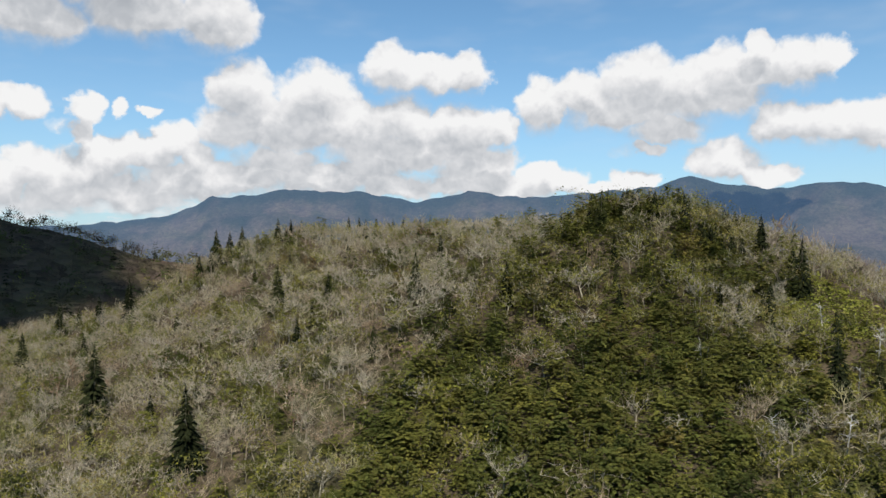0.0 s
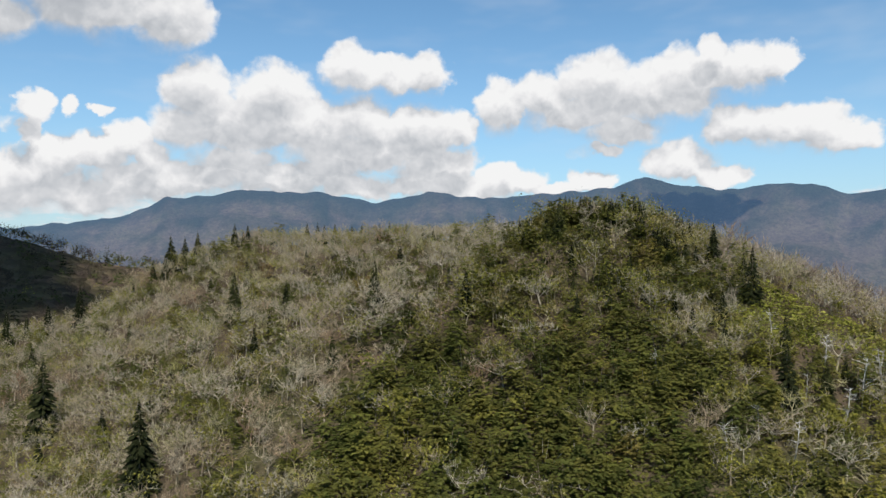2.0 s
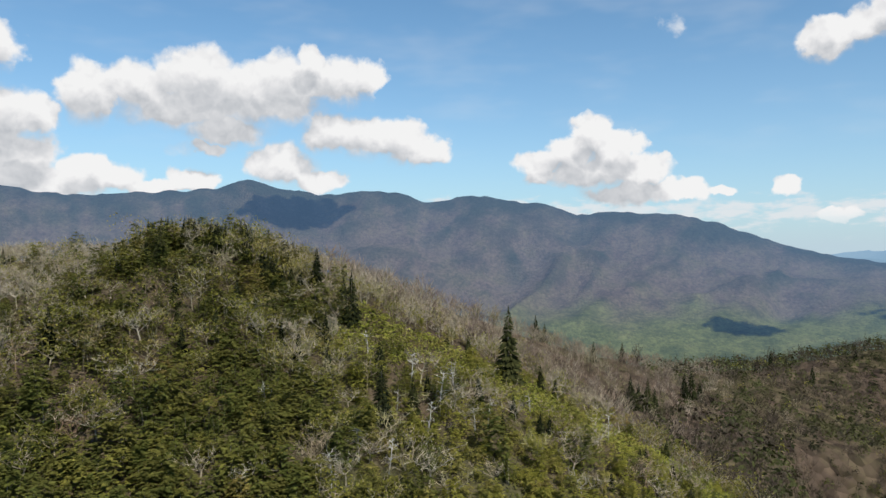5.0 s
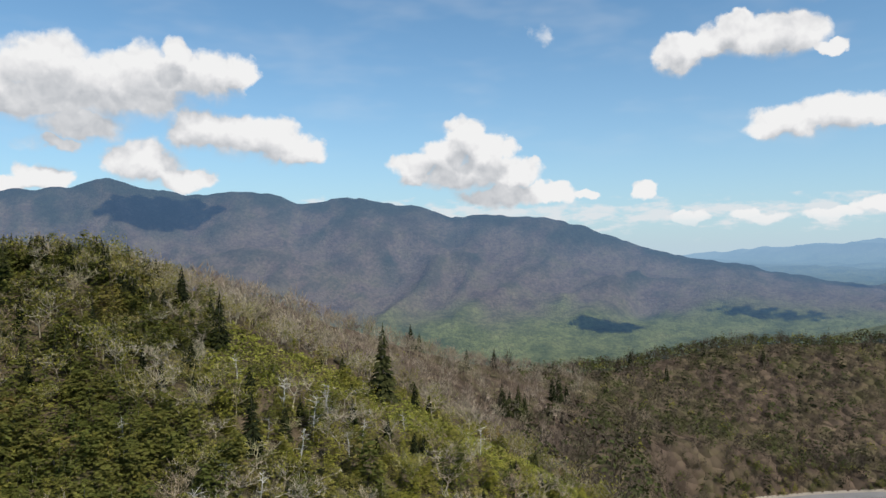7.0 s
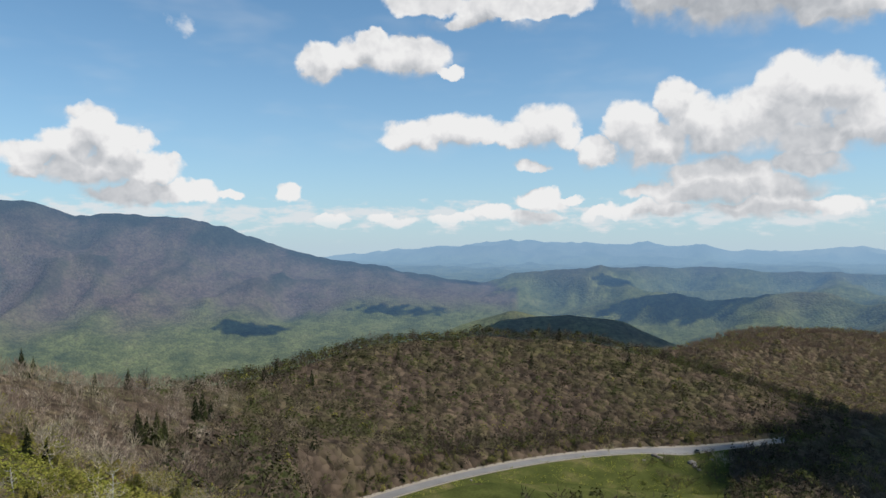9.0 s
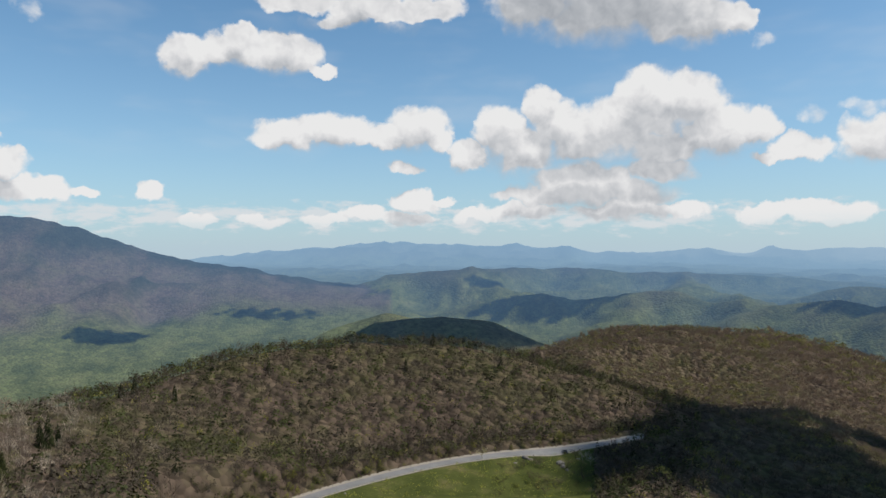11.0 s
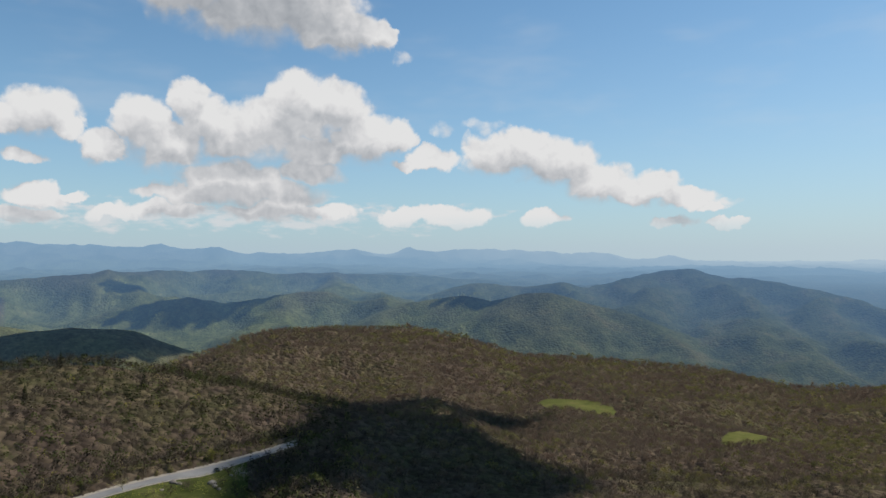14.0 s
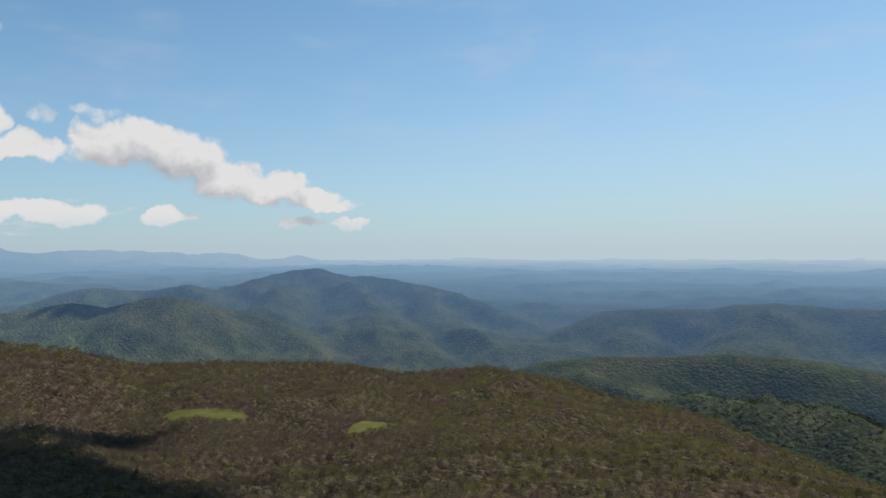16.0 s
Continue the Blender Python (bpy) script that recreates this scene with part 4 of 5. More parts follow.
def spruce_tree(rng, h, levels=30, arms=13):
    """A spruce: straight trunk and drooping, ragged tiers."""
    wood, green = Soup(), Soup()
    wood.tube((0, 0, -0.5), (0, 0, h * 0.97), 0.016 * h + 0.03, 0.02, 5)
    reach = h * rng.uniform(0.23, 0.30)
    for k in range(levels):
        f = k / (levels - 1)
        z = h * (0.08 + 0.9 * f)
        for j in range(arms):
            a = rng.uniform(0, 6.28)
            long = reach * (1 - f) ** 0.85 * rng.uniform(0.45, 1.12) + 0.12
            d = np.array([np.cos(a), np.sin(a), 0])
            s = np.array([-np.sin(a), np.cos(a), 0]) * long * rng.uniform(0.13, 0.24) * (8 / arms) ** 0.25
            c = np.array([0, 0, z + rng.uniform(-0.03, 0.03) * h])
            mid, tip = c + d * long * 0.6 - (0, 0, long * 0.12), c + d * long - (0, 0, long * rng.uniform(0.25, 0.5))
            green.add([c, mid - s - (0, 0, long * 0.14), tip, mid + s - (0, 0, long * 0.14), mid + (0, 0, 0.05 * long)], [(0, 1, 4), (1, 2, 4), (2, 3, 4), (3, 0, 4)])
    green.tube((0, 0, h * 0.9), (0, 0, h * 1.02), 0.12, 0.01)
    return wood, green


def evergreen_shrub(rng, h, spread, sprays=400):
    """A bushy evergreen: a few stems under uneven, flat tiers of fine drooping sprays."""
    wood, green = Soup(), Soup()
    heads = [(rng.normal(0, 0.30, 2) * spread, rng.uniform(0.6, 1.0) * h, rng.uniform(0.5, 0.8) * spread) for _ in range(3)]
    heads[0] = (heads[0][0] * 0.3, h, 0.8 * spread)
    for c, z, w in heads:
        wood.tube((c[0] * 0.2, c[1] * 0.2, -0.5), (c[0], c[1], z * 0.9), 0.07, 0.02)
        tiers = [(f + rng.uniform(-0.04, 0.04), rng.normal(0, 0.12, 2) * w) for f in np.linspace(0.05, 1.0, 8)]
        n = sprays // 3
        which = rng.integers(0, 8, n)
        a, q = rng.uniform(0, 6.28, n), np.sqrt(rng.uniform(0, 1, n))
        for k in range(n):
            f, off = tiers[which[k]]
            out = (0.62 * w * (1 - f) ** 0.65 + 0.12) * q[k]
            d = np.array([np.cos(a[k]), np.sin(a[k]), rng.uniform(-0.30, 0.18)])
            p = np.array([c[0] + off[0] * (1 - f), c[1] + off[1] * (1 - f), z * (0.2 + 0.8 * f) - 0.22 * out + rng.normal(0, 0.06)]) + d * out
            long = rng.uniform(0.20, 0.48)
            s = np.array([-np.sin(a[k]), np.cos(a[k]), rng.uniform(-0.3, 0.3)]) * long * rng.uniform(0.35, 0.6)
            green.add([p - s - d * long * 0.3, p + s - d * long * 0.3, p + d * long - (0, 0, 0.15 * long)], [(0, 1, 2)])
    return wood, green


def heath_tuft(rng, h, spread, plates=26):
    green = Soup()
    for _ in range(plates):
        p = rng.normal(0, 0.4, 2) * spread
        green.leaf((p[0], p[1], rng.uniform(0.1, 1) * h), rng.normal(0, 0.45, 3) + (0, 0, 1), 0.24 * rng.uniform(0.6, 1.3), rng)
    return None, green


def snag(rng, h):
    """A dead, bleached trunk with broken stubs of branches."""
    wood = Soup()
    lean = rng.normal(0, 0.08, 2) * h
    tip = np.array([lean[0], lean[1], h])
    wood.tube((0, 0, -0.5), tip * 0.5 + (0.15, -0.1, 0), 0.11, 0.08, 5)
    wood.tube(tip * 0.5 + (0.15, -0.1, 0), tip, 0.08, 0.02, 4)
    for _ in range(rng.integers(13, 20)):
        s = tip * rng.uniform(0.3, 0.95)
        e = s + np.array([*rng.normal(0, 0.14, 2) * h, rng.uniform(-0.02, 0.12) * h])
        wood.tube(s, e, 0.05, 0.018)
        wood.sliver(e, e + rng.normal(0, 0.07, 3) * h, 0.02, rng)
        wood.sliver((s + e) / 2, (s + e) / 2 + rng.normal(0, 0.08, 3) * h, 0.02, rng)
    return wood, None


def woods_tree(rng, h, spread, twigs=36, leaves=0):
    """A tree of the further woods: trunk, a few limbs and an upright brush of twigs or leaves."""
    wood, green = Soup(), Soup()
    wood.tube((0, 0, -0.6), (rng.normal(0, 0.3), rng.normal(0, 0.3), h * 0.55), 0.012 * h, 0.006 * h)
    for _ in range(3):
        a = rng.uniform(0, 6.28)
        wood.tube((0, 0, h * 0.35), (np.cos(a) * spread * 0.4, np.sin(a) * spread * 0.4, h * 0.8), 0.008 * h, 0.03)
    for _ in range(twigs):
        a, q = rng.uniform(0, 6.28), np.sqrt(rng.uniform(0, 1)) * spread * 0.5
        z = h * (0.97 - 0.42 * (2 * q / spread) ** 2) * rng.uniform(0.72, 1.03)
        e = np.array([np.cos(a) * q, np.sin(a) * q, z])
        wood.sliver(e * (0.5, 0.5, 1) + (0, 0, -0.16 * h), e + rng.normal(0, 0.35, 3), 0.10, rng)
    for _ in range(leaves):
        a, q = rng.uniform(0, 6.28), np.sqrt(rng.uniform(0, 1)) * spread * 0.5
        green.leaf((np.cos(a) * q, np.sin(a) * q, h * (0.92 - 0.5 * (2 * q / spread) ** 2) * rng.uniform(0.7, 1.05)), rng.normal(0, 0.6, 3) + (0, 0, 0.9), 0.45 * rng.uniform(0.6, 1.3), rng)
    return wood, green


def far_crown(rng, h, spread, plates=17, plate=0.145):
    """A crown in woods a long way off."""
    green = Soup()
    for k in range(plates):
        a, q = rng.uniform(0, 6.28), np.sqrt(rng.uniform(0, 1)) * spread * 0.5
        green.leaf((np.cos(a) * q, np.sin(a) * q, h * (1 - 0.5 * (2 * q / spread) ** 2) * rng.uniform(0.75, 1)), (np.cos(a) * q / spread * 3 + rng.normal(0, 0.4), np.sin(a) * q / spread * 3 + rng.normal(0, 0.4), 0.9), plate * spread * rng.uniform(0.7, 1.3), rng)
    return None, green


def twig_crown(rng, h, spread, twigs=36):
    """A leafless crown far off: a dome of fine upright twigs."""
    green = Soup()
    for _ in range(twigs):
        a, q = rng.uniform(0, 6.28), np.sqrt(rng.uniform(0, 1)) * spread * 0.5
        e = np.array([np.cos(a) * q, np.sin(a) * q, h * (1 - 0.34 * (2 * q / spread) ** 2) * rng.uniform(0.84, 1.04)])
        green.sliver(e * (0.45, 0.45, 1) - (0, 0, h * rng.uniform(0.3, 0.5)), e + rng.normal(0, 0.3, 3), 0.21, rng)
    return None, green


def kinds(maker, n, seed, *args, **more):
    rng = np.random.default_rng(seed)
    return [maker(rng, *[a(rng) if callable(a) else a for a in args], **more) for _ in range(n)]


def span(a, b):
    return lambda rng: rng.uniform(a, b)


SPRUCES = kinds(spruce_tree, 5, 1, 10.0)
BARES = kinds(bare_tree, 7, 2, span(4.4, 6.2), span(4.2, 5.8), twigs=7)
LEAFY = kinds(bare_tree, 4, 3, span(5.0, 6.5), span(3.5, 5.0), twigs=3, leaves=8, leaf_size=0.19)
SHRUBS = kinds(evergreen_shrub, 8, 4, span(2.6, 5.0), span(2.8, 4.3))
SMALL_BUSHES = kinds(evergreen_shrub, 5, 44, span(2.6, 4.6), span(2.8, 4.0), sprays=150)
TUFTS = kinds(heath_tuft, 5, 5, span(0.7, 1.3), span(1.4, 2.2))
LOW_TUFTS = kinds(heath_tuft, 5, 55, span(0.5, 1.1), span(1.3, 2.0), plates=12)
SNAGS = kinds(snag, 5, 6, span(4.5, 7.0))
WOODS = kinds(woods_tree, 7, 7, span(7, 10), span(6, 8))
WOODS_LEAFY = kinds(woods_tree, 4, 8, span(7, 9.5), span(5, 7), twigs=5, leaves=34)
FINE_CROWNS = kinds(far_crown, 8, 19, span(7, 10), span(7, 9.5), plates=34, plate=0.085)
TWIG_CROWNS = kinds(twig_crown, 10, 29, span(5.0, 7.4), span(7.5, 10.5))
LEAF_CROWNS = kinds(far_crown, 10, 30, span(5.0, 7.0), span(7.0, 9.5), plates=30, plate=0.085)
FAR_SPRUCES = kinds(spruce_tree, 3, 10, 11.0, levels=7, arms=5)


def scatter(name, protos, which, places, mat, rng, label, category, scale=(0.8, 1.25), rounded=False):
    """Joins plants into one mesh of kind stuff: protos[k][which] at each place (x, y, z)."""
    v_all, f_all, t_all, n = [], [], [], 0
    for x, y, z, size in places:
        proto = protos[rng.integers(len(protos))][which]
        if proto is None or not proto.v:
            continue
        v, f = proto.arrays() if not hasattr(proto, "done") else proto.done
        proto.done = (v, f)
        a, s = rng.uniform(0, 6.28), size * rng.uniform(*scale)
        ca, sa = np.cos(a) * s, np.sin(a) * s
        v_all.append(np.stack([v[:, 0] * ca - v[:, 1] * sa + x, v[:, 0] * sa + v[:, 1] * ca + y, v[:, 2] * s * rng.uniform(0.9, 1.15) + z], 1))
        f_all.append(f + n)
        t_all.append(np.full(len(v), rng.uniform()))
        n += len(v)
    if not v_all:
        return None
    ob = new(name, mesh_from(name, np.concatenate(v_all), np.concatenate(f_all), (mat,), np.concatenate(t_all), rounded))
    return tagged(ob, label, category, kind="stuff")


def plant(name, proto, mats, x, y, size, turn, label, category, group, cache={}):
    """One plant as a thing of its own: an empty with trunk and crown."""
    ob = new(name)
    for part_name, soup, mat in zip(("trunk", "crown"), proto, mats):
        if soup is None or not soup.v:
            continue
        key = (id(soup), part_name)
        if key not in cache:
            cache[key] = mesh_from(part_name, *soup.arrays(), (mat,), None, False)
        p = new(part_name, cache[key])
        p.parent = ob
    ob.matrix_world = Matrix.LocRotScale((x, y, float(height(x, y))), Euler((0, 0, turn)), (size, size, size))
    return tagged(ob, label, category, group)


def both(name, stops, **more):
    return plant_material(name, stops, joined=True, **more), plant_material(name + "_single", stops, joined=False, **more)


BARK_J, BARK = both("grey_bark", BARE_STOPS)
OLIVE_J, OLIVE = both("evergreen_leaves", OLIVE_STOPS, through_light=0.28, speckle=0.7)
LEAF_J, LEAF = both("spring_leaves", LEAF_STOPS, through_light=0.35)
NEEDLE_J, NEEDLE = both("spruce_needles", SPRUCE_STOPS)
HEATH_J, HEATH = both("heath_leaves", HEATH_STOPS, through_light=0.3, speckle=0.5)
DEAD_J, DEAD = both("bleached_wood", SNAG_STOPS)
WOODS_J, WOODS_S = both("woods_twigs", WOODS_STOPS, patch=0.02)
CROWN_J, CROWN_S = both("woods_crowns", CROWN_STOPS, patch=0.011, speckle=0.35, through_light=0.4, own_share=0.42)
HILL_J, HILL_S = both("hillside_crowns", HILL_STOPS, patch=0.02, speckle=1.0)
GREENING_J, GREENING_S = both("greening_crowns", GREENING_STOPS, patch=0.012, speckle=0.35, through_light=0.4, own_share=0.5)
HOLLOW_J, HOLLOW_S = both("hollow_crowns", HOLLOW_STOPS, patch=0.014, speckle=0.35, through_light=0.3, own_share=0.4)
TAN_J, TAN_S = both("tan_twigs", TAN_STOPS, patch=0.03, speckle=0.6)


# ---------------------------------------------------------------- the near hill
rng = np.random.default_rng(11)
STANDING_SPRUCES = [(-17.6, 207, 8.2), (-23.7, 210, 9), (26.7, 129, 7.4), (21.5, 153, 4.2), (-26.0, 134, 10.6), (5.1, 115, 5.6), (39.2, 130, 11), (-28.2, 212, 7), (-30.5, 187, 7),
                    (-25.7, 212, 6.5), (-19.8, 96, 9), (-2.2, 126, 6.5), (-13.0, 146, 8), (-11.2, 206, 4), (-16.6, 208, 6.5), (-15.7, 207, 6.5), (-13.0, 206, 5.5), (13.0, 152, 4.5),
                    (29.0, 101, 6.5), (20.6, 152, 3.6), (14.6, 150, 4.2), (2.9, 176, 3), (-4.3, 190, 3), (0.2, 182, 2.6), (24.0, 140, 6), (16.5, 140, 5), (12.5, 138, 6), (-27.0, 213, 5)]
for k, (a, d, h) in enumerate(STANDING_SPRUCES):
    x, y = plan(a, d)
    plant("spruce_tree", SPRUCES[k % 5], (BARK, NEEDLE), float(x), float(y), h / 7.8, rng.uniform(0, 6.28), "dark green spruce standing over the leafless scrub", "spruce", "spruces on the near hill")

for k, (a, d, h) in enumerate([(48.8, 226, 10), (49.4, 232, 8), (50.1, 230, 11), (50.6, 236, 8), (52.8, 276, 9), (53.3, 280, 11), (53.9, 284, 8), (48.2, 300, 8), (41.5, 272, 9), (42.2, 276, 7), (57.9, 384, 8),
                               (58.8, 392, 10), (64.2, 424, 7), (81.1, 484, 9), (78.9, 444, 8), (86.4, 466, 9), (68.3, 425, 8), (61.5, 388, 8), (72.5, 470, 6), (46.0, 268, 7)]):
    x, y = plan(a, d)
    plant("spruce_tree", SPRUCES[k % 5], (BARK, NEEDLE), float(x), float(y), h / 9.5, 1.7 * k, "dark green spruce among the leafless woods", "spruce", "spruces in the woods")

STANDING_SNAGS = [(31.3, 111, 1.0), (25.0, 85, 0.8), (33.7, 107, 1.0), (35.0, 112, 1.0), (34.6, 116, 0.8), (29.5, 90, 0.8), (27.2, 92, 0.7), (47.0, 128, 0.8), (37.5, 108, 0.8), (30.2, 104, 0.7),
                  (32.6, 100, 0.9), (28.0, 118, 0.7), (36.5, 104, 0.7), (20.0, 98, 0.7), (41, 120, 0.7), (38.5, 116, 0.6)]
for k, (a, d, s) in enumerate(STANDING_SNAGS):
    x, y = plan(a, d)
    plant("dead_tree", SNAGS[k % 5], (DEAD, DEAD), float(x), float(y), s, rng.uniform(0, 6.28), "bleached grey dead tree with broken branches", "dead tree", "dead trees on the near hill")


def spots(az0, az1, r0, r1, step, grow=0.0):
    """Jittered places over a ring sector."""
    out, r = [], float(r0)
    while r < r1:
        s = max(step, grow * r)
        n = int(radians(az1 - az0) * r / s)
        a = np.linspace(az0, az1, max(n, 2)) + rng.uniform(-0.5, 0.5, max(n, 2)) * np.degrees(s / r)
        out.append(np.stack([a, r + rng.uniform(-0.5, 0.5, len(a)) * s], 1))
        r += s
    return np.concatenate(out)


near = spots(-42, 62, 62, 245, 2.45)
na, nr = near.T
nx, ny = plan(na, nr)
crest_r = np.interp(na, [c[0] for c in NEAR_HILL], [c[1] for c in NEAR_HILL])
green_from = np.interp(nr, [60, 80, 105, 118, 135, 150, 172], [-12, -8, 0, 4, 8, 10, 15]) + 5 * fbm(nx / 22, ny / 22, 3, 40)
in_green = (na > green_from) & (nr < crest_r + 6)
on_spur = (na > 26.5) & (nr < crest_r + 4) & (nr > crest_r - 14 - 6 * fbm(nx / 9, ny / 9, 2, 41)) & (na < 60)
pick = rng.uniform(0, 1, len(na))
patchy = fbm(nx / 14, ny / 14, 3, 42)
behind = nr > crest_r + 25
high = smooth(100, 118, nr)
what = np.where(in_green, np.where(pick < 0.90 - 0.26 * high + 0.30 * patchy, 1, np.where(pick < 0.95 - 0.12 * high + 0.2 * patchy, 2, 0)), np.where(pick < 0.13 + 0.55 * np.maximum(patchy, 0), 1, np.where(pick < 0.27 + 0.45 * np.maximum(patchy, 0), 2, 0)))
what = np.where(on_spur, np.where(pick < 0.90, 3, np.where(pick < 0.96, 1, 2)), what)
what = np.where(in_green & ~on_spur & (nr > 104) & (rng.uniform(0, 1, len(na)) < 0.07 + 0.05 * smooth(125, 140, nr)), 4, what)
what = np.where(~in_green & ~on_spur & (nr < crest_r) & (rng.uniform(0, 1, len(na)) < 0.012 + 0.03 * np.maximum(patchy, 0)), 4, what)
what = np.where(((what == 1) | (what == 2)) & (na > 23) & (nr < 118) & (rng.uniform(0, 1, len(na)) < 0.10), 0, what)
what = np.where((what == 1) & (na > 24) & (rng.uniform(0, 1, len(na)) < 0.55 + 0.25 * (na > 29)), 5, what)
keep = np.where(what == 0, rng.uniform(0, 1, len(na)) < 0.60, True) & ~(behind & (what != 0)) & (nr < crest_r + 20)
nz = height(nx, ny)
places = [np.stack([nx, ny, nz, np.where(in_green, 1.0, 0.85)], 1)[(what == k) & keep] for k in range(6)]
rng.shuffle(places[0]), rng.shuffle(places[1]), rng.shuffle(places[2])


def singles(name, protos, mats, rows, count, low, high, label, category, group):
    """The first rows become things of their own; the rest is returned."""
    chosen = [r for r in rows if np.hypot(r[0], r[1]) < 125][:count]
    taken = {tuple(r[:2]) for r in chosen}
    for r in chosen:
        plant(name, protos[rng.integers(len(protos))], mats, float(r[0]), float(r[1]), rng.uniform(low, high), rng.uniform(0, 6.28), label, category, group)
    return [r for r in rows if tuple(r[:2]) not in taken]


rest = singles("leafless_tree", BARES, (BARK, BARK), places[0], 260, 0.75, 1.15, "leafless grey-brown hardwood with lichen-pale twigs", "tree", "leafless trees on the near hill")
scatter("leafless_trees", BARES, 0, rest, BARK_J, np.random.default_rng(21), "leafless grey-brown trees covering the hill", "trees", (0.75, 1.2))
rest = singles("evergreen_shrub", SHRUBS, (BARK, OLIVE), places[1], 290, 0.8, 1.25, "dense olive-green evergreen shrub on the slope", "shrub", "evergreen shrubs on the near hill")
scatter("evergreen_shrubs", SHRUBS, 1, rest, OLIVE_J, np.random.default_rng(22), "dense olive-green evergreen shrubs covering the slope", "shrubs", (0.6, 1.5))
rest = singles("spring_tree", LEAFY, (BARK, LEAF), places[2], 150, 0.7, 1.1, "small tree with fresh yellow-green spring leaves", "tree", "leafing trees on the near hill")
scatter("spring_tree_trunks", LEAFY, 0, rest, BARK_J, np.random.default_rng(23), "thin trunks of leafing trees", "trees", (0.7, 1.1))
scatter("spring_tree_crowns", LEAFY, 1, rest, LEAF_J, np.random.default_rng(23), "fresh yellow-green spring leaves", "trees", (0.7, 1.1))
for k in range(26):
    a = -21 + 24 * ((k * 0.618) % 1.0)
    x, y = plan(a, np.interp(a, [c[0] for c in NEAR_HILL], [c[1] for c in NEAR_HILL]) - 1 - 9 * ((k * 0.377) % 1.0))
    plant("spruce_tree", SPRUCES[k % 5], (BARK, NEEDLE), float(x), float(y), 0.3 + 0.36 * ((k * 0.77) % 1.0), k * 1.3, "young dark green spruce on the crest of the hill", "spruce", "spruces on the near hill")
for k in range(54):
    a, d = 10.5 + 13 * ((k * 0.618) % 1.0), 138 + 16 * ((k * 0.377) % 1.0)
    x, y = plan(a, d)
    if k % 3:
        plant("spruce_tree", SPRUCES[k % 5], (BARK, NEEDLE), float(x), float(y), 0.38 + 0.3 * ((k * 0.77) % 1.0), k * 1.3, "young dark green spruce among shrubs and bare trees", "spruce", "spruces on the near hill")
    else:
        plant("spring_tree", LEAFY[k % 4], (BARK, LEAF), float(x), float(y), 0.8 + 0.4 * ((k * 0.77) % 1.0), k * 1.3, "small tree with fresh yellow-green spring leaves", "tree", "leafing trees on the near hill")
for row in places[4]:
    plant("spruce_tree", SPRUCES[rng.integers(5)], (BARK, NEEDLE), float(row[0]), float(row[1]), rng.uniform(0.28, 0.6), rng.uniform(0, 6.28), "young dark green spruce among shrubs and bare trees", "spruce", "spruces on the near hill")
tufts = spots(26, 60, 100, 145, 1.15)
tx, ty = plan(*tufts.T)
edge = np.interp(tufts[:, 0], [c[0] for c in NEAR_HILL], [c[1] for c in NEAR_HILL])
band = (tufts[:, 1] < edge + 5) & (tufts[:, 1] > edge - 13 - 7 * fbm(tx / 9, ty / 9, 2, 41)) & (rng.uniform(0, 1, len(tx)) < 0.9)
places[3] = np.stack([tx, ty, height(tx, ty) - 0.1, np.ones_like(tx)], 1)[band]
low = spots(-30, 50, 66, 160, 1.9)
lx, ly = plan(*low.T)
lr = np.interp(low[:, 0], [c[0] for c in NEAR_HILL], [c[1] for c in NEAR_HILL])
low_rows = np.stack([lx, ly, height(lx, ly) - 0.1, np.ones_like(lx)], 1)[(low[:, 1] < lr + 3)]
scatter("undergrowth", LOW_TUFTS, 1, low_rows, OLIVE_J, np.random.default_rng(26), "low olive undergrowth between the shrubs", "undergrowth", (0.6, 1.3))
scatter("light_shrubs", SHRUBS, 1, places[5], LEAF_J, np.random.default_rng(25), "light yellow-green shrubs below the spur's edge", "shrubs", (0.45, 1.0))
scatter("heath", TUFTS, 1, places[3], HEATH_J, np.random.default_rng(24), "low bright yellow-green heath along the spur", "heath")

# ---------------------------------------------------------------- woods beyond
mid = np.concatenate([spots(15, 101, 140, 640, 4.9), spots(-50, 10, 250, 480, 6.5)])
ma_, mr_ = mid.T
on = np.interp(ma_, a_line, r_line, left=-1e4, right=-1e4)
off = mr_ - on
clear = ((off > -10) & (off < 8.5)) | ((ma_ > 64.3) & (ma_ < 93.5) & (off < 0) & (off > -150))
crest_r = np.interp(ma_, [c[0] for c in BROWN_SPUR], [c[1] for c in BROWN_SPUR])
near_crest = np.interp(ma_, [c[0] for c in NEAR_HILL], [c[1] for c in NEAR_HILL], right=120)
keep = ~clear & np.where(ma_ > 12, (mr_ < crest_r + 70) & (mr_ > near_crest + 8), True)
mx, my = plan(ma_[keep], mr_[keep])
rows = np.stack([mx, my, height(mx, my), np.ones_like(mx)], 1)
pick = rng.uniform(0, 1, len(rows)) + 0.25 * fbm(mx / 40, my / 40, 3, 50)
tan = (ma_[keep] < 53 + 9 * fbm(mx / 25, my / 25, 3, 52) + rng.normal(0, 2.6, len(mx))) & (ma_[keep] > 12)
scatter("tan_woods", WOODS, 0, rows[tan & (pick < 0.95)], TAN_J, np.random.default_rng(36), "leafless pinkish-tan hardwoods behind the spur", "woods", (0.6, 0.95))
rows, pick = rows[~tan], pick[~tan]


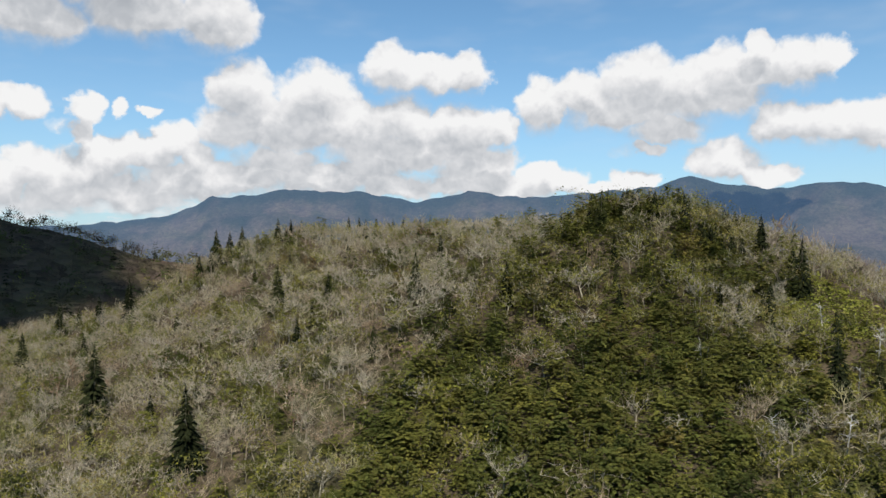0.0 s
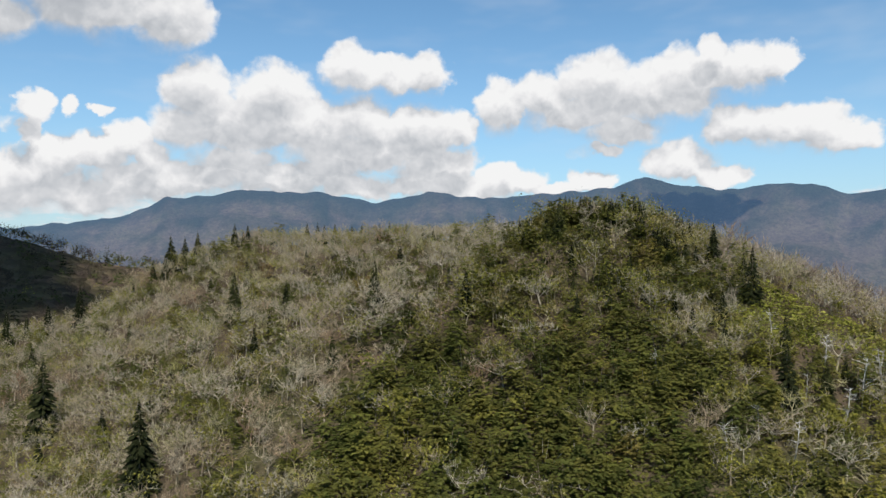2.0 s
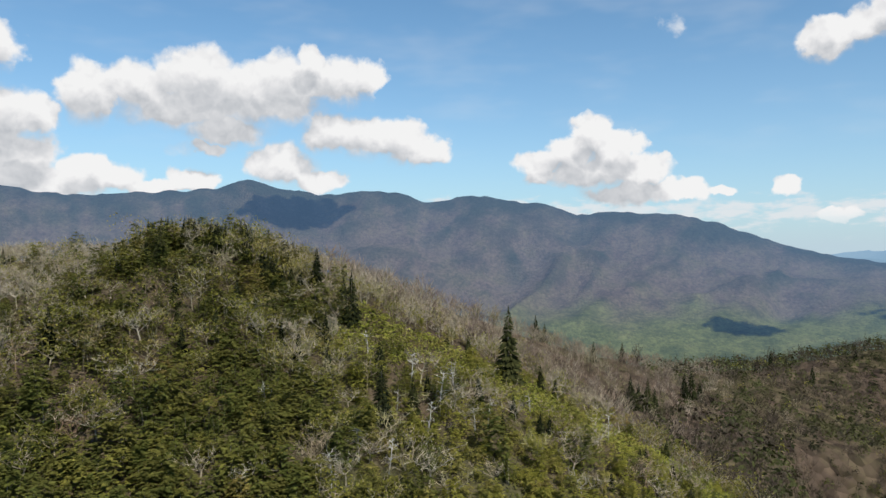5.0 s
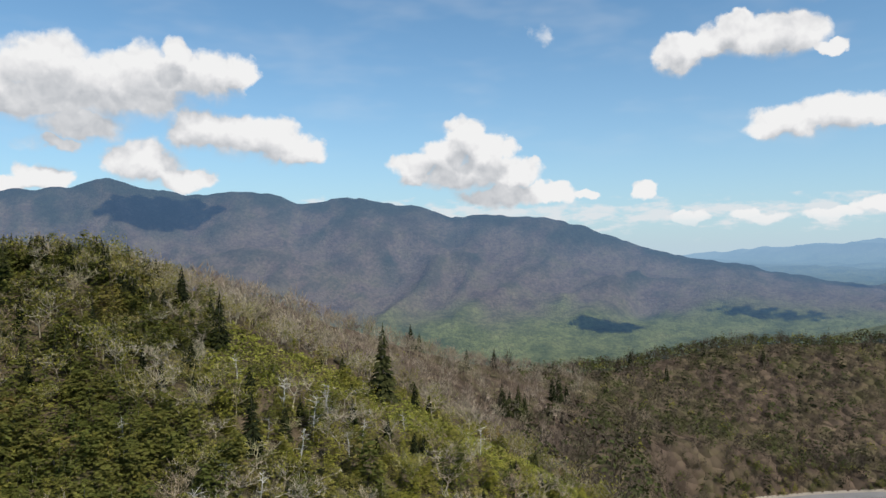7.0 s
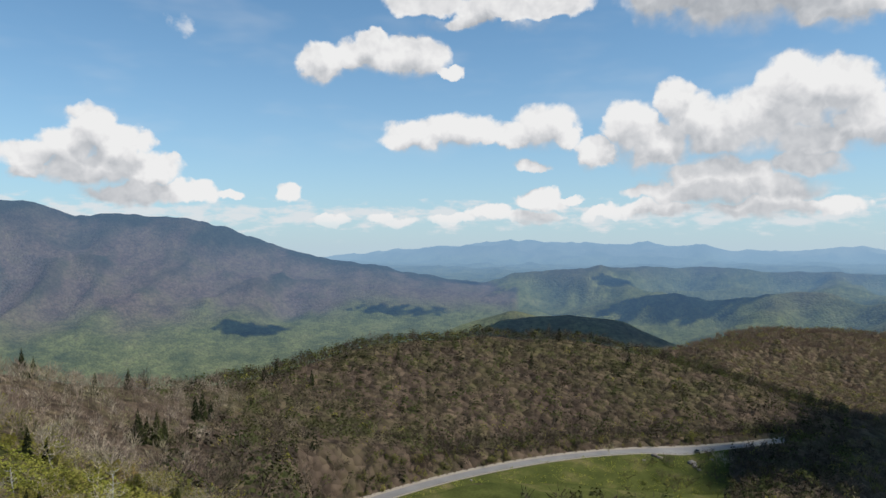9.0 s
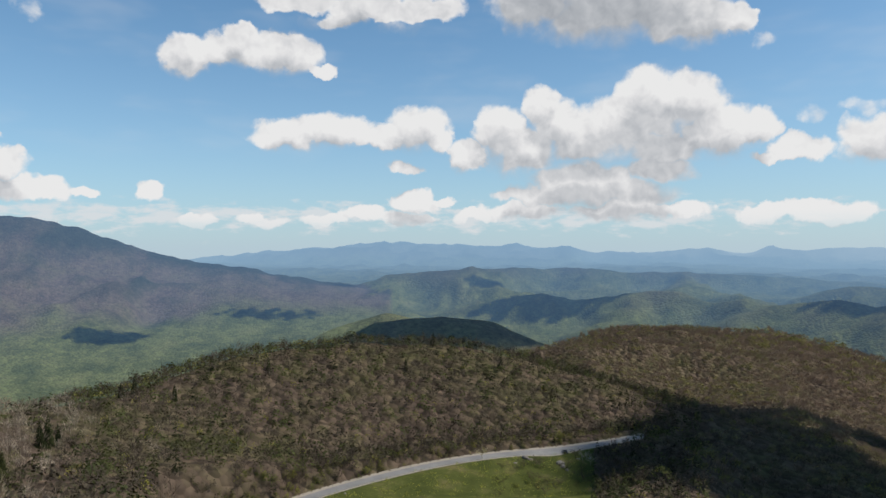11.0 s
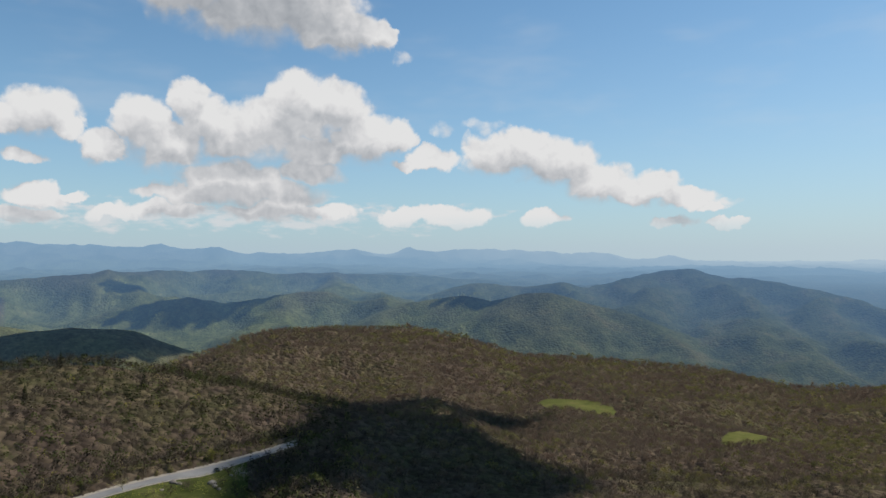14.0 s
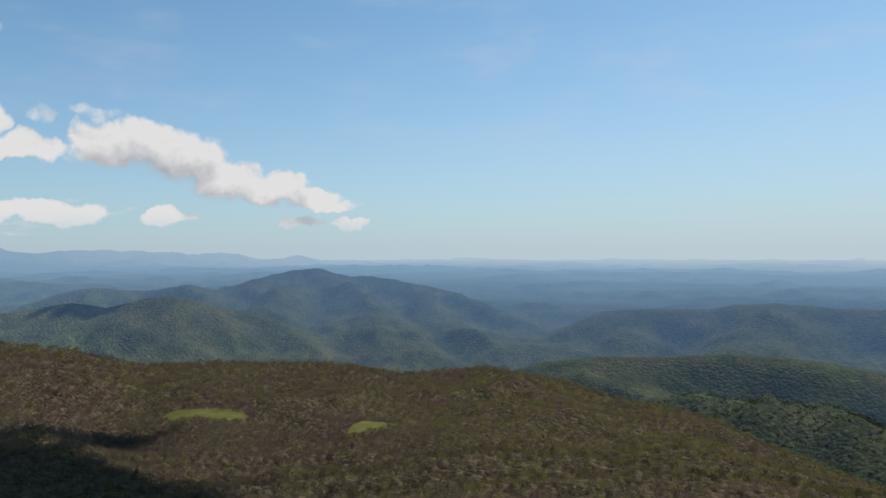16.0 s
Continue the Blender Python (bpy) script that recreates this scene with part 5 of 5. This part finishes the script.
def mixed_woods(name, rows, pick, seed, where, size, crown_mat, rounded=FINE_CROWNS, olive=None, firs=0.92):
    """Woods of rounded crowns and bare brush, brown, olive and dark, with a few fresh green trees."""
    small = np.random.default_rng(seed).uniform(0, 1, len(rows))
    for part_name, protos, which, sel, mat, words in (
            ("brown_crowns", rounded, 1, (pick < 0.55) & (small < 0.35), crown_mat, "brown budding tree crowns"), ("brown_brush", WOODS, 0, (pick < 0.55) & (small >= 0.35), WOODS_J, "leafless brown trees"),
            ("olive_crowns", rounded, 1, (pick >= 0.55) & (pick < firs) & (small < 0.75), olive or HOLLOW_J, "olive-green tree crowns"), ("fresh_crowns", WOODS_LEAFY, 1, (pick >= 0.55) & (pick < firs) & (small >= 0.75), LEAF_J, "fresh yellow-green trees"),
            ("spruces", FAR_SPRUCES, 1, pick >= firs, NEEDLE_J, "dark spruces")):
        span_ = (0.45, 0.95) if part_name == "spruces" else (0.8, 1.15) if protos is WOODS else size
        scatter(name + "_" + part_name, protos, which, rows[sel], mat, np.random.default_rng(seed + len(part_name)), words + " " + where, "woods", span_)


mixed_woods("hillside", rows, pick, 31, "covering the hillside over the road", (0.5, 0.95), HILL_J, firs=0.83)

shelf = spots(84, 178, 300, 1420, 5.6, 0.0088)
sa_, sr_ = shelf.T
rim_r = np.interp(sa_, [c[0] for c in RIM], [c[1] for c in RIM])
open_land = np.zeros(len(sa_), bool)
for a, r, ha, hr, sk in CLEARINGS:
    u_ = (sa_ - a) / ha
    open_land |= (np.abs(u_) < 1) & (np.abs(sr_ - r - sk * u_) < hr * (0.86 + 0.3 * fbm(sa_ * 1.9, sr_ / 22, 2, 66)) * np.sqrt(np.maximum(1 - np.abs(u_) ** 2.6, 0.02)))
on = np.interp(sa_, a_line, r_line, left=-1e4, right=-1e4)
off = sr_ - on
open_land |= ((off > -10) & (off < 8.5)) | ((sa_ < 93.8) & (off < 0)) | ((sa_ < 101) & (sr_ < 640) & (off > 0))
keep = ~open_land & (sr_ < rim_r + 40)
sx, sy = plan(sa_[keep], sr_[keep])
rows = np.stack([sx, sy, height(sx, sy) - 0.9, np.maximum(0.85, sr_[keep] / 830)], 1)
pick = rng.uniform(0, 1, len(rows)) + 0.42 * fbm(sx / 60, sy / 60, 3, 51)
close = np.hypot(rows[:, 0], rows[:, 1]) < 520 + 60 * rng.uniform(-1, 1, len(rows))
early = 0.3 * (1 - smooth(126, 150, np.degrees(np.arctan2(rows[:, 0], rows[:, 1]))))
mixed_woods("shelf_edge", rows[close], (pick - early)[close], 61, "at the near edge of the shelf", (0.7, 1.1), CROWN_J, TWIG_CROWNS, GREENING_J, 1.05)
rows, pick = rows[~close], pick[~close]
leafing = np.random.default_rng(39).uniform(0, 1, len(rows)) < 0.16 + 0.55 * fbm(rows[:, 0] / 95, rows[:, 1] / 95, 3, 53) + 0.40 * smooth(124, 155, np.degrees(np.arctan2(rows[:, 0], rows[:, 1])))
scatter("shelf_green_woods", LEAF_CROWNS, 1, rows[leafing], GREENING_J, np.random.default_rng(40), "olive and yellow-green leafing woods on the high shelf", "woods", (0.75, 1.25))
rows, pick = rows[~leafing], pick[~leafing]
scatter("shelf_woods", TWIG_CROWNS, 1, rows[pick < 1.05], CROWN_J, np.random.default_rng(34), "brown and olive spring woods on the high shelf", "woods", (0.75, 1.25))
scatter("shelf_spruces", FAR_SPRUCES, 1, rows[pick >= 1.05], NEEDLE_J, np.random.default_rng(35), "dark spruces in the shelf woods", "woods", (0.5, 0.95))

hollow = spots(144, 178, 1000, 1440, 10.0)
hx, hy = plan(*hollow.T)
beyond = hollow[:, 1] > np.interp(hollow[:, 0], [c[0] for c in RIM], [c[1] for c in RIM]) + 45
rows = np.stack([hx, hy, height(hx, hy) - 1.0, np.full(len(hx), 1.3)], 1)[beyond]
pick = rng.uniform(0, 1, len(rows)) + 0.5 * fbm(rows[:, 0] / 120, rows[:, 1] / 120, 3, 58)
scatter("hollow_green_woods", LEAF_CROWNS, 1, rows[pick < 0.72], HOLLOW_J, np.random.default_rng(46), "olive leafing woods on the spurs past the shelf", "woods", (0.6, 1.1))
scatter("hollow_brown_woods", TWIG_CROWNS, 1, rows[pick >= 0.72], HILL_J, np.random.default_rng(47), "grey-brown woods on the spurs past the shelf", "woods", (0.6, 1.1))

def unit_ball(level):
    bm = bmesh.new()
    bmesh.ops.create_icosphere(bm, subdivisions=level, radius=1.0)
    v = np.array([p.co[:] for p in bm.verts])
    f = np.array([[p.index for p in q.verts] for q in bm.faces])
    bm.free()
    return v, f


# ---------------------------------------------------------------- beside the road
rng = np.random.default_rng(77)
ba = rng.uniform(65, 94.5, 130)
br = np.interp(ba, a_line, r_line) - wide.max() - 4 - rng.uniform(0, 1, 130) ** 0.7 * 62
bx, by = plan(ba, br)
scatter("meadow_bushes", SMALL_BUSHES, 1, np.stack([bx, by, height(bx, by), np.ones_like(bx)], 1), OLIVE_J, rng, "small olive bushes on the grassy bank", "bushes", (0.2, 0.75))
ba = rng.uniform(64.5, 93.5, 900)
br = np.interp(ba, a_line, r_line) - 6 - rng.uniform(0, 1, 900) * 75
bx, by = plan(ba, br)
scatter("meadow_tufts", LOW_TUFTS, 1, np.stack([bx, by, height(bx, by) + 0.1, np.ones_like(bx)], 1), HEATH_J, rng, "tufts of spring grass on the bank", "grass", (0.5, 1.4))
ba = rng.uniform(86, 95, 46)
br = np.interp(ba, a_line, r_line) - 12 - rng.uniform(0, 1, 46) * 40
bx, by = plan(ba, br)
scatter("bank_trees", BARES, 0, np.stack([bx, by, height(bx, by), np.ones_like(bx)], 1), WOODS_J, rng, "leafless saplings at the end of the bank", "trees", (0.5, 1.1))
ba = rng.uniform(65, 99, 420)
br = np.interp(ba, a_line, r_line) + 6.8 + rng.uniform(0, 1, 420) * 13
bx, by = plan(ba, br)
scatter("roadside_bushes", SMALL_BUSHES, 1, np.stack([bx, by, height(bx, by), np.ones_like(bx)], 1)[:250], OLIVE_J, rng, "olive bushes on the cut bank over the road", "bushes", (0.35, 1.1))
scatter("roadside_saplings", WOODS, 0, np.stack([bx, by, height(bx, by), np.ones_like(bx)], 1)[250:], WOODS_J, rng, "leafless saplings on the cut bank over the road", "trees", (0.5, 0.9))
for a, d, h in ((84.9, 349, 1.3), (92.6, 356, 1.0), (93.2, 352, 1.2)):
    x, y = plan(a, d)
    plant("leafless_tree", BARES[int(a) % 7], (BARK, BARK), float(x), float(y), h, a, "lone leafless tree on the grassy bank", "tree", "roadside trees")


def boulder(a, d, size, seed):
    v, f = unit_ball(3)
    w = v * 1.4 + seed
    v = v * (0.8 + 0.5 * np.abs(fbm(w[:, 0] + w[:, 2], w[:, 1] - w[:, 2], 3, seed)))[:, None] * np.array([1.3, 1.0, 0.7]) * size
    x, y = plan(a, d)
    ob = new("boulder", mesh_from("boulder", v, f, (ROCK,), None, False))
    ob.matrix_world = pose(float(x), float(y), float(height(x, y)) + 0.25 * size, 0, 0, 40 * seed)
    tagged(ob, "weathered grey-brown rock on the road bank", "rock", "rocks by the road")


def box(w, d, h, top=1.0, bevel=0.08):
    """A rounded block whose top is drawn in."""
    bm = bmesh.new()
    bmesh.ops.create_cube(bm, size=1.0)
    for v in bm.verts:
        k = top if v.co.z > 0 else 1.0
        v.co = Vector((v.co.x * w * k, v.co.y * d * (0.5 + 0.5 * k), (v.co.z + 0.5) * h))
    bmesh.ops.bevel(bm, geom=bm.edges[:], offset=bevel, segments=2, affect="EDGES")
    return bm


def part(name, bm, mat, parent, label="", at=None):
    me = bpy.data.meshes.new(name)
    bm.to_mesh(me)
    bm.free()
    me.materials.append(mat)
    ob = new(name, me)
    ob.parent = parent
    if at is not None:
        ob.matrix_basis = at
    return tagged(ob, label)


def parked_car(a, d, turn):
    x, y = plan(a, d)
    car = tagged(new("car"), "small dark car parked on the pale pull-off", "car")
    part("body", box(4.3, 1.75, 0.75, 0.94, 0.14), CAR_PAINT, car, "", pose(0, 0, 0.32))
    cabin = part("cabin", box(2.3, 1.55, 0.62, 0.72, 0.12), CAR_GLASS, car, "dark tinted glass cabin", pose(-0.2, 0, 1.02))
    part("roof", box(1.6, 1.35, 0.07, 0.9, 0.02), CAR_PAINT, car, "", pose(-0.2, 0, 1.61))
    for wx in (-1.35, 1.35):
        for wy in (-0.8, 0.8):
            bm = bmesh.new()
            bmesh.ops.create_cone(bm, cap_ends=True, segments=20, radius1=0.34, radius2=0.34, depth=0.22)
            wheel = part("wheel", bm, TYRE, car, "black tyre", pose(wx, wy, 0.34, 90))
            bm = bmesh.new()
            bmesh.ops.create_cone(bm, cap_ends=True, segments=14, radius1=0.2, radius2=0.18, depth=0.24)
            part("rim", bm, RIM_METAL, wheel, "grey metal rim")
    for wy in (-0.6, 0.6):
        part("headlight", box(0.08, 0.3, 0.14, 0.9, 0.02), RIM_METAL, car, "clear headlight", pose(2.13, wy, 0.66))
    car.matrix_world = pose(float(x), float(y), float(height(x, y)) + 0.31, 0, 0, turn)


CAR_PAINT, CAR_GLASS = plain_material("dark_car_paint", (0.02, 0.022, 0.028), 0.3, 0.3), plain_material("tinted_glass", (0.015, 0.018, 0.02), 0.1)
TYRE, RIM_METAL = plain_material("tyre_rubber", (0.02, 0.02, 0.02), 0.9), plain_material("rim_metal", (0.5, 0.5, 0.52), 0.35, 0.9)
parked_car(91.3, 362.5, 12)
for k, (a, d, q) in enumerate(((88.2, 352, 1.6), (88.6, 350, 1.2), (90.9, 349, 1.8), (91.1, 346, 1.3), (91.4, 343, 1.0), (92.3, 357, 0.8), (87.4, 345, 0.8), (93.2, 360, 0.9), (80.0, 331, 0.7), (74.0, 303, 0.6))):
    boulder(a, d, q, k + 1)

# ---------------------------------------------------------------- clouds over the land
BALLS = {k: unit_ball(k) for k in (2, 3, 4)}


def puff(soup, c, radii, level, rng):
    """A billow: a ball with lumpy relief."""
    v, f = BALLS[level]
    q = Matrix.Rotation(rng.uniform(0, 6.28), 3, Vector(rng.normal(size=3)))
    v = v @ np.array(q)
    o = rng.uniform(0, 50, 3)
    w = v * 2.3 + o
    lump = np.abs(fbm(w[:, 0] + w[:, 2] * 0.7, w[:, 1] - w[:, 2] * 0.6, 3, 60)) * 0.75
    soup.add(c + v * (0.82 + lump)[:, None] * radii, f)


def overhead_cloud(az, r, half_wide, half_deep, seed, up=1450.0):
    """A cumulus high over the land, up the sun's way from the ground that it shades."""
    rng = np.random.default_rng(seed)
    x, y = plan(az, r)
    c = np.array([x, y, float(height(x, y))]) + np.array(SUN_WAY) * (up / SUN_WAY.z)
    side = np.array([math.cos(radians(az)), -math.sin(radians(az)), 0])
    back = np.array([math.sin(radians(az)), math.cos(radians(az)), 0])
    ob = new("cloud")
    for k in range(26):
        q, t = math.sqrt((k + 0.5) / 26), 2.4 * k
        p = c + side * q * math.cos(t) * half_wide * 0.95 + back * q * math.sin(t) * half_deep * 0.95
        s = min(half_wide, half_deep) * (0.48 - 0.30 * q) * rng.uniform(0.8, 1.25)
        soup = Soup()
        puff(soup, p, np.array([s * 1.1, s * 1.1, s * 0.6]), 3, rng)
        q = new("billow", mesh_from("billow", *soup.arrays(), (CLOUD,)))
        q.parent = ob
    return tagged(ob, "white cumulus cloud drifting high over the woods", "cloud", "clouds over the mountains")


OVERHEAD = [(-37.5, 385, 95, 110), (107, 400, 95, 140), (98.5, 350, 46, 50), (109, 680, 110, 58), (105, 565, 66, 62), (57, 2431, 130, 65), (69, 2640, 230, 60), (74.5, 3060, 70, 30), (82.5, 1660, 280, 150), (91, 2700, 280, 110), (86, 3000, 130, 60), (113, 2470, 190, 70), (22.6, 2990, 230, 140)]
for k, c in enumerate(OVERHEAD):
    overhead_cloud(*c, 300 + k)
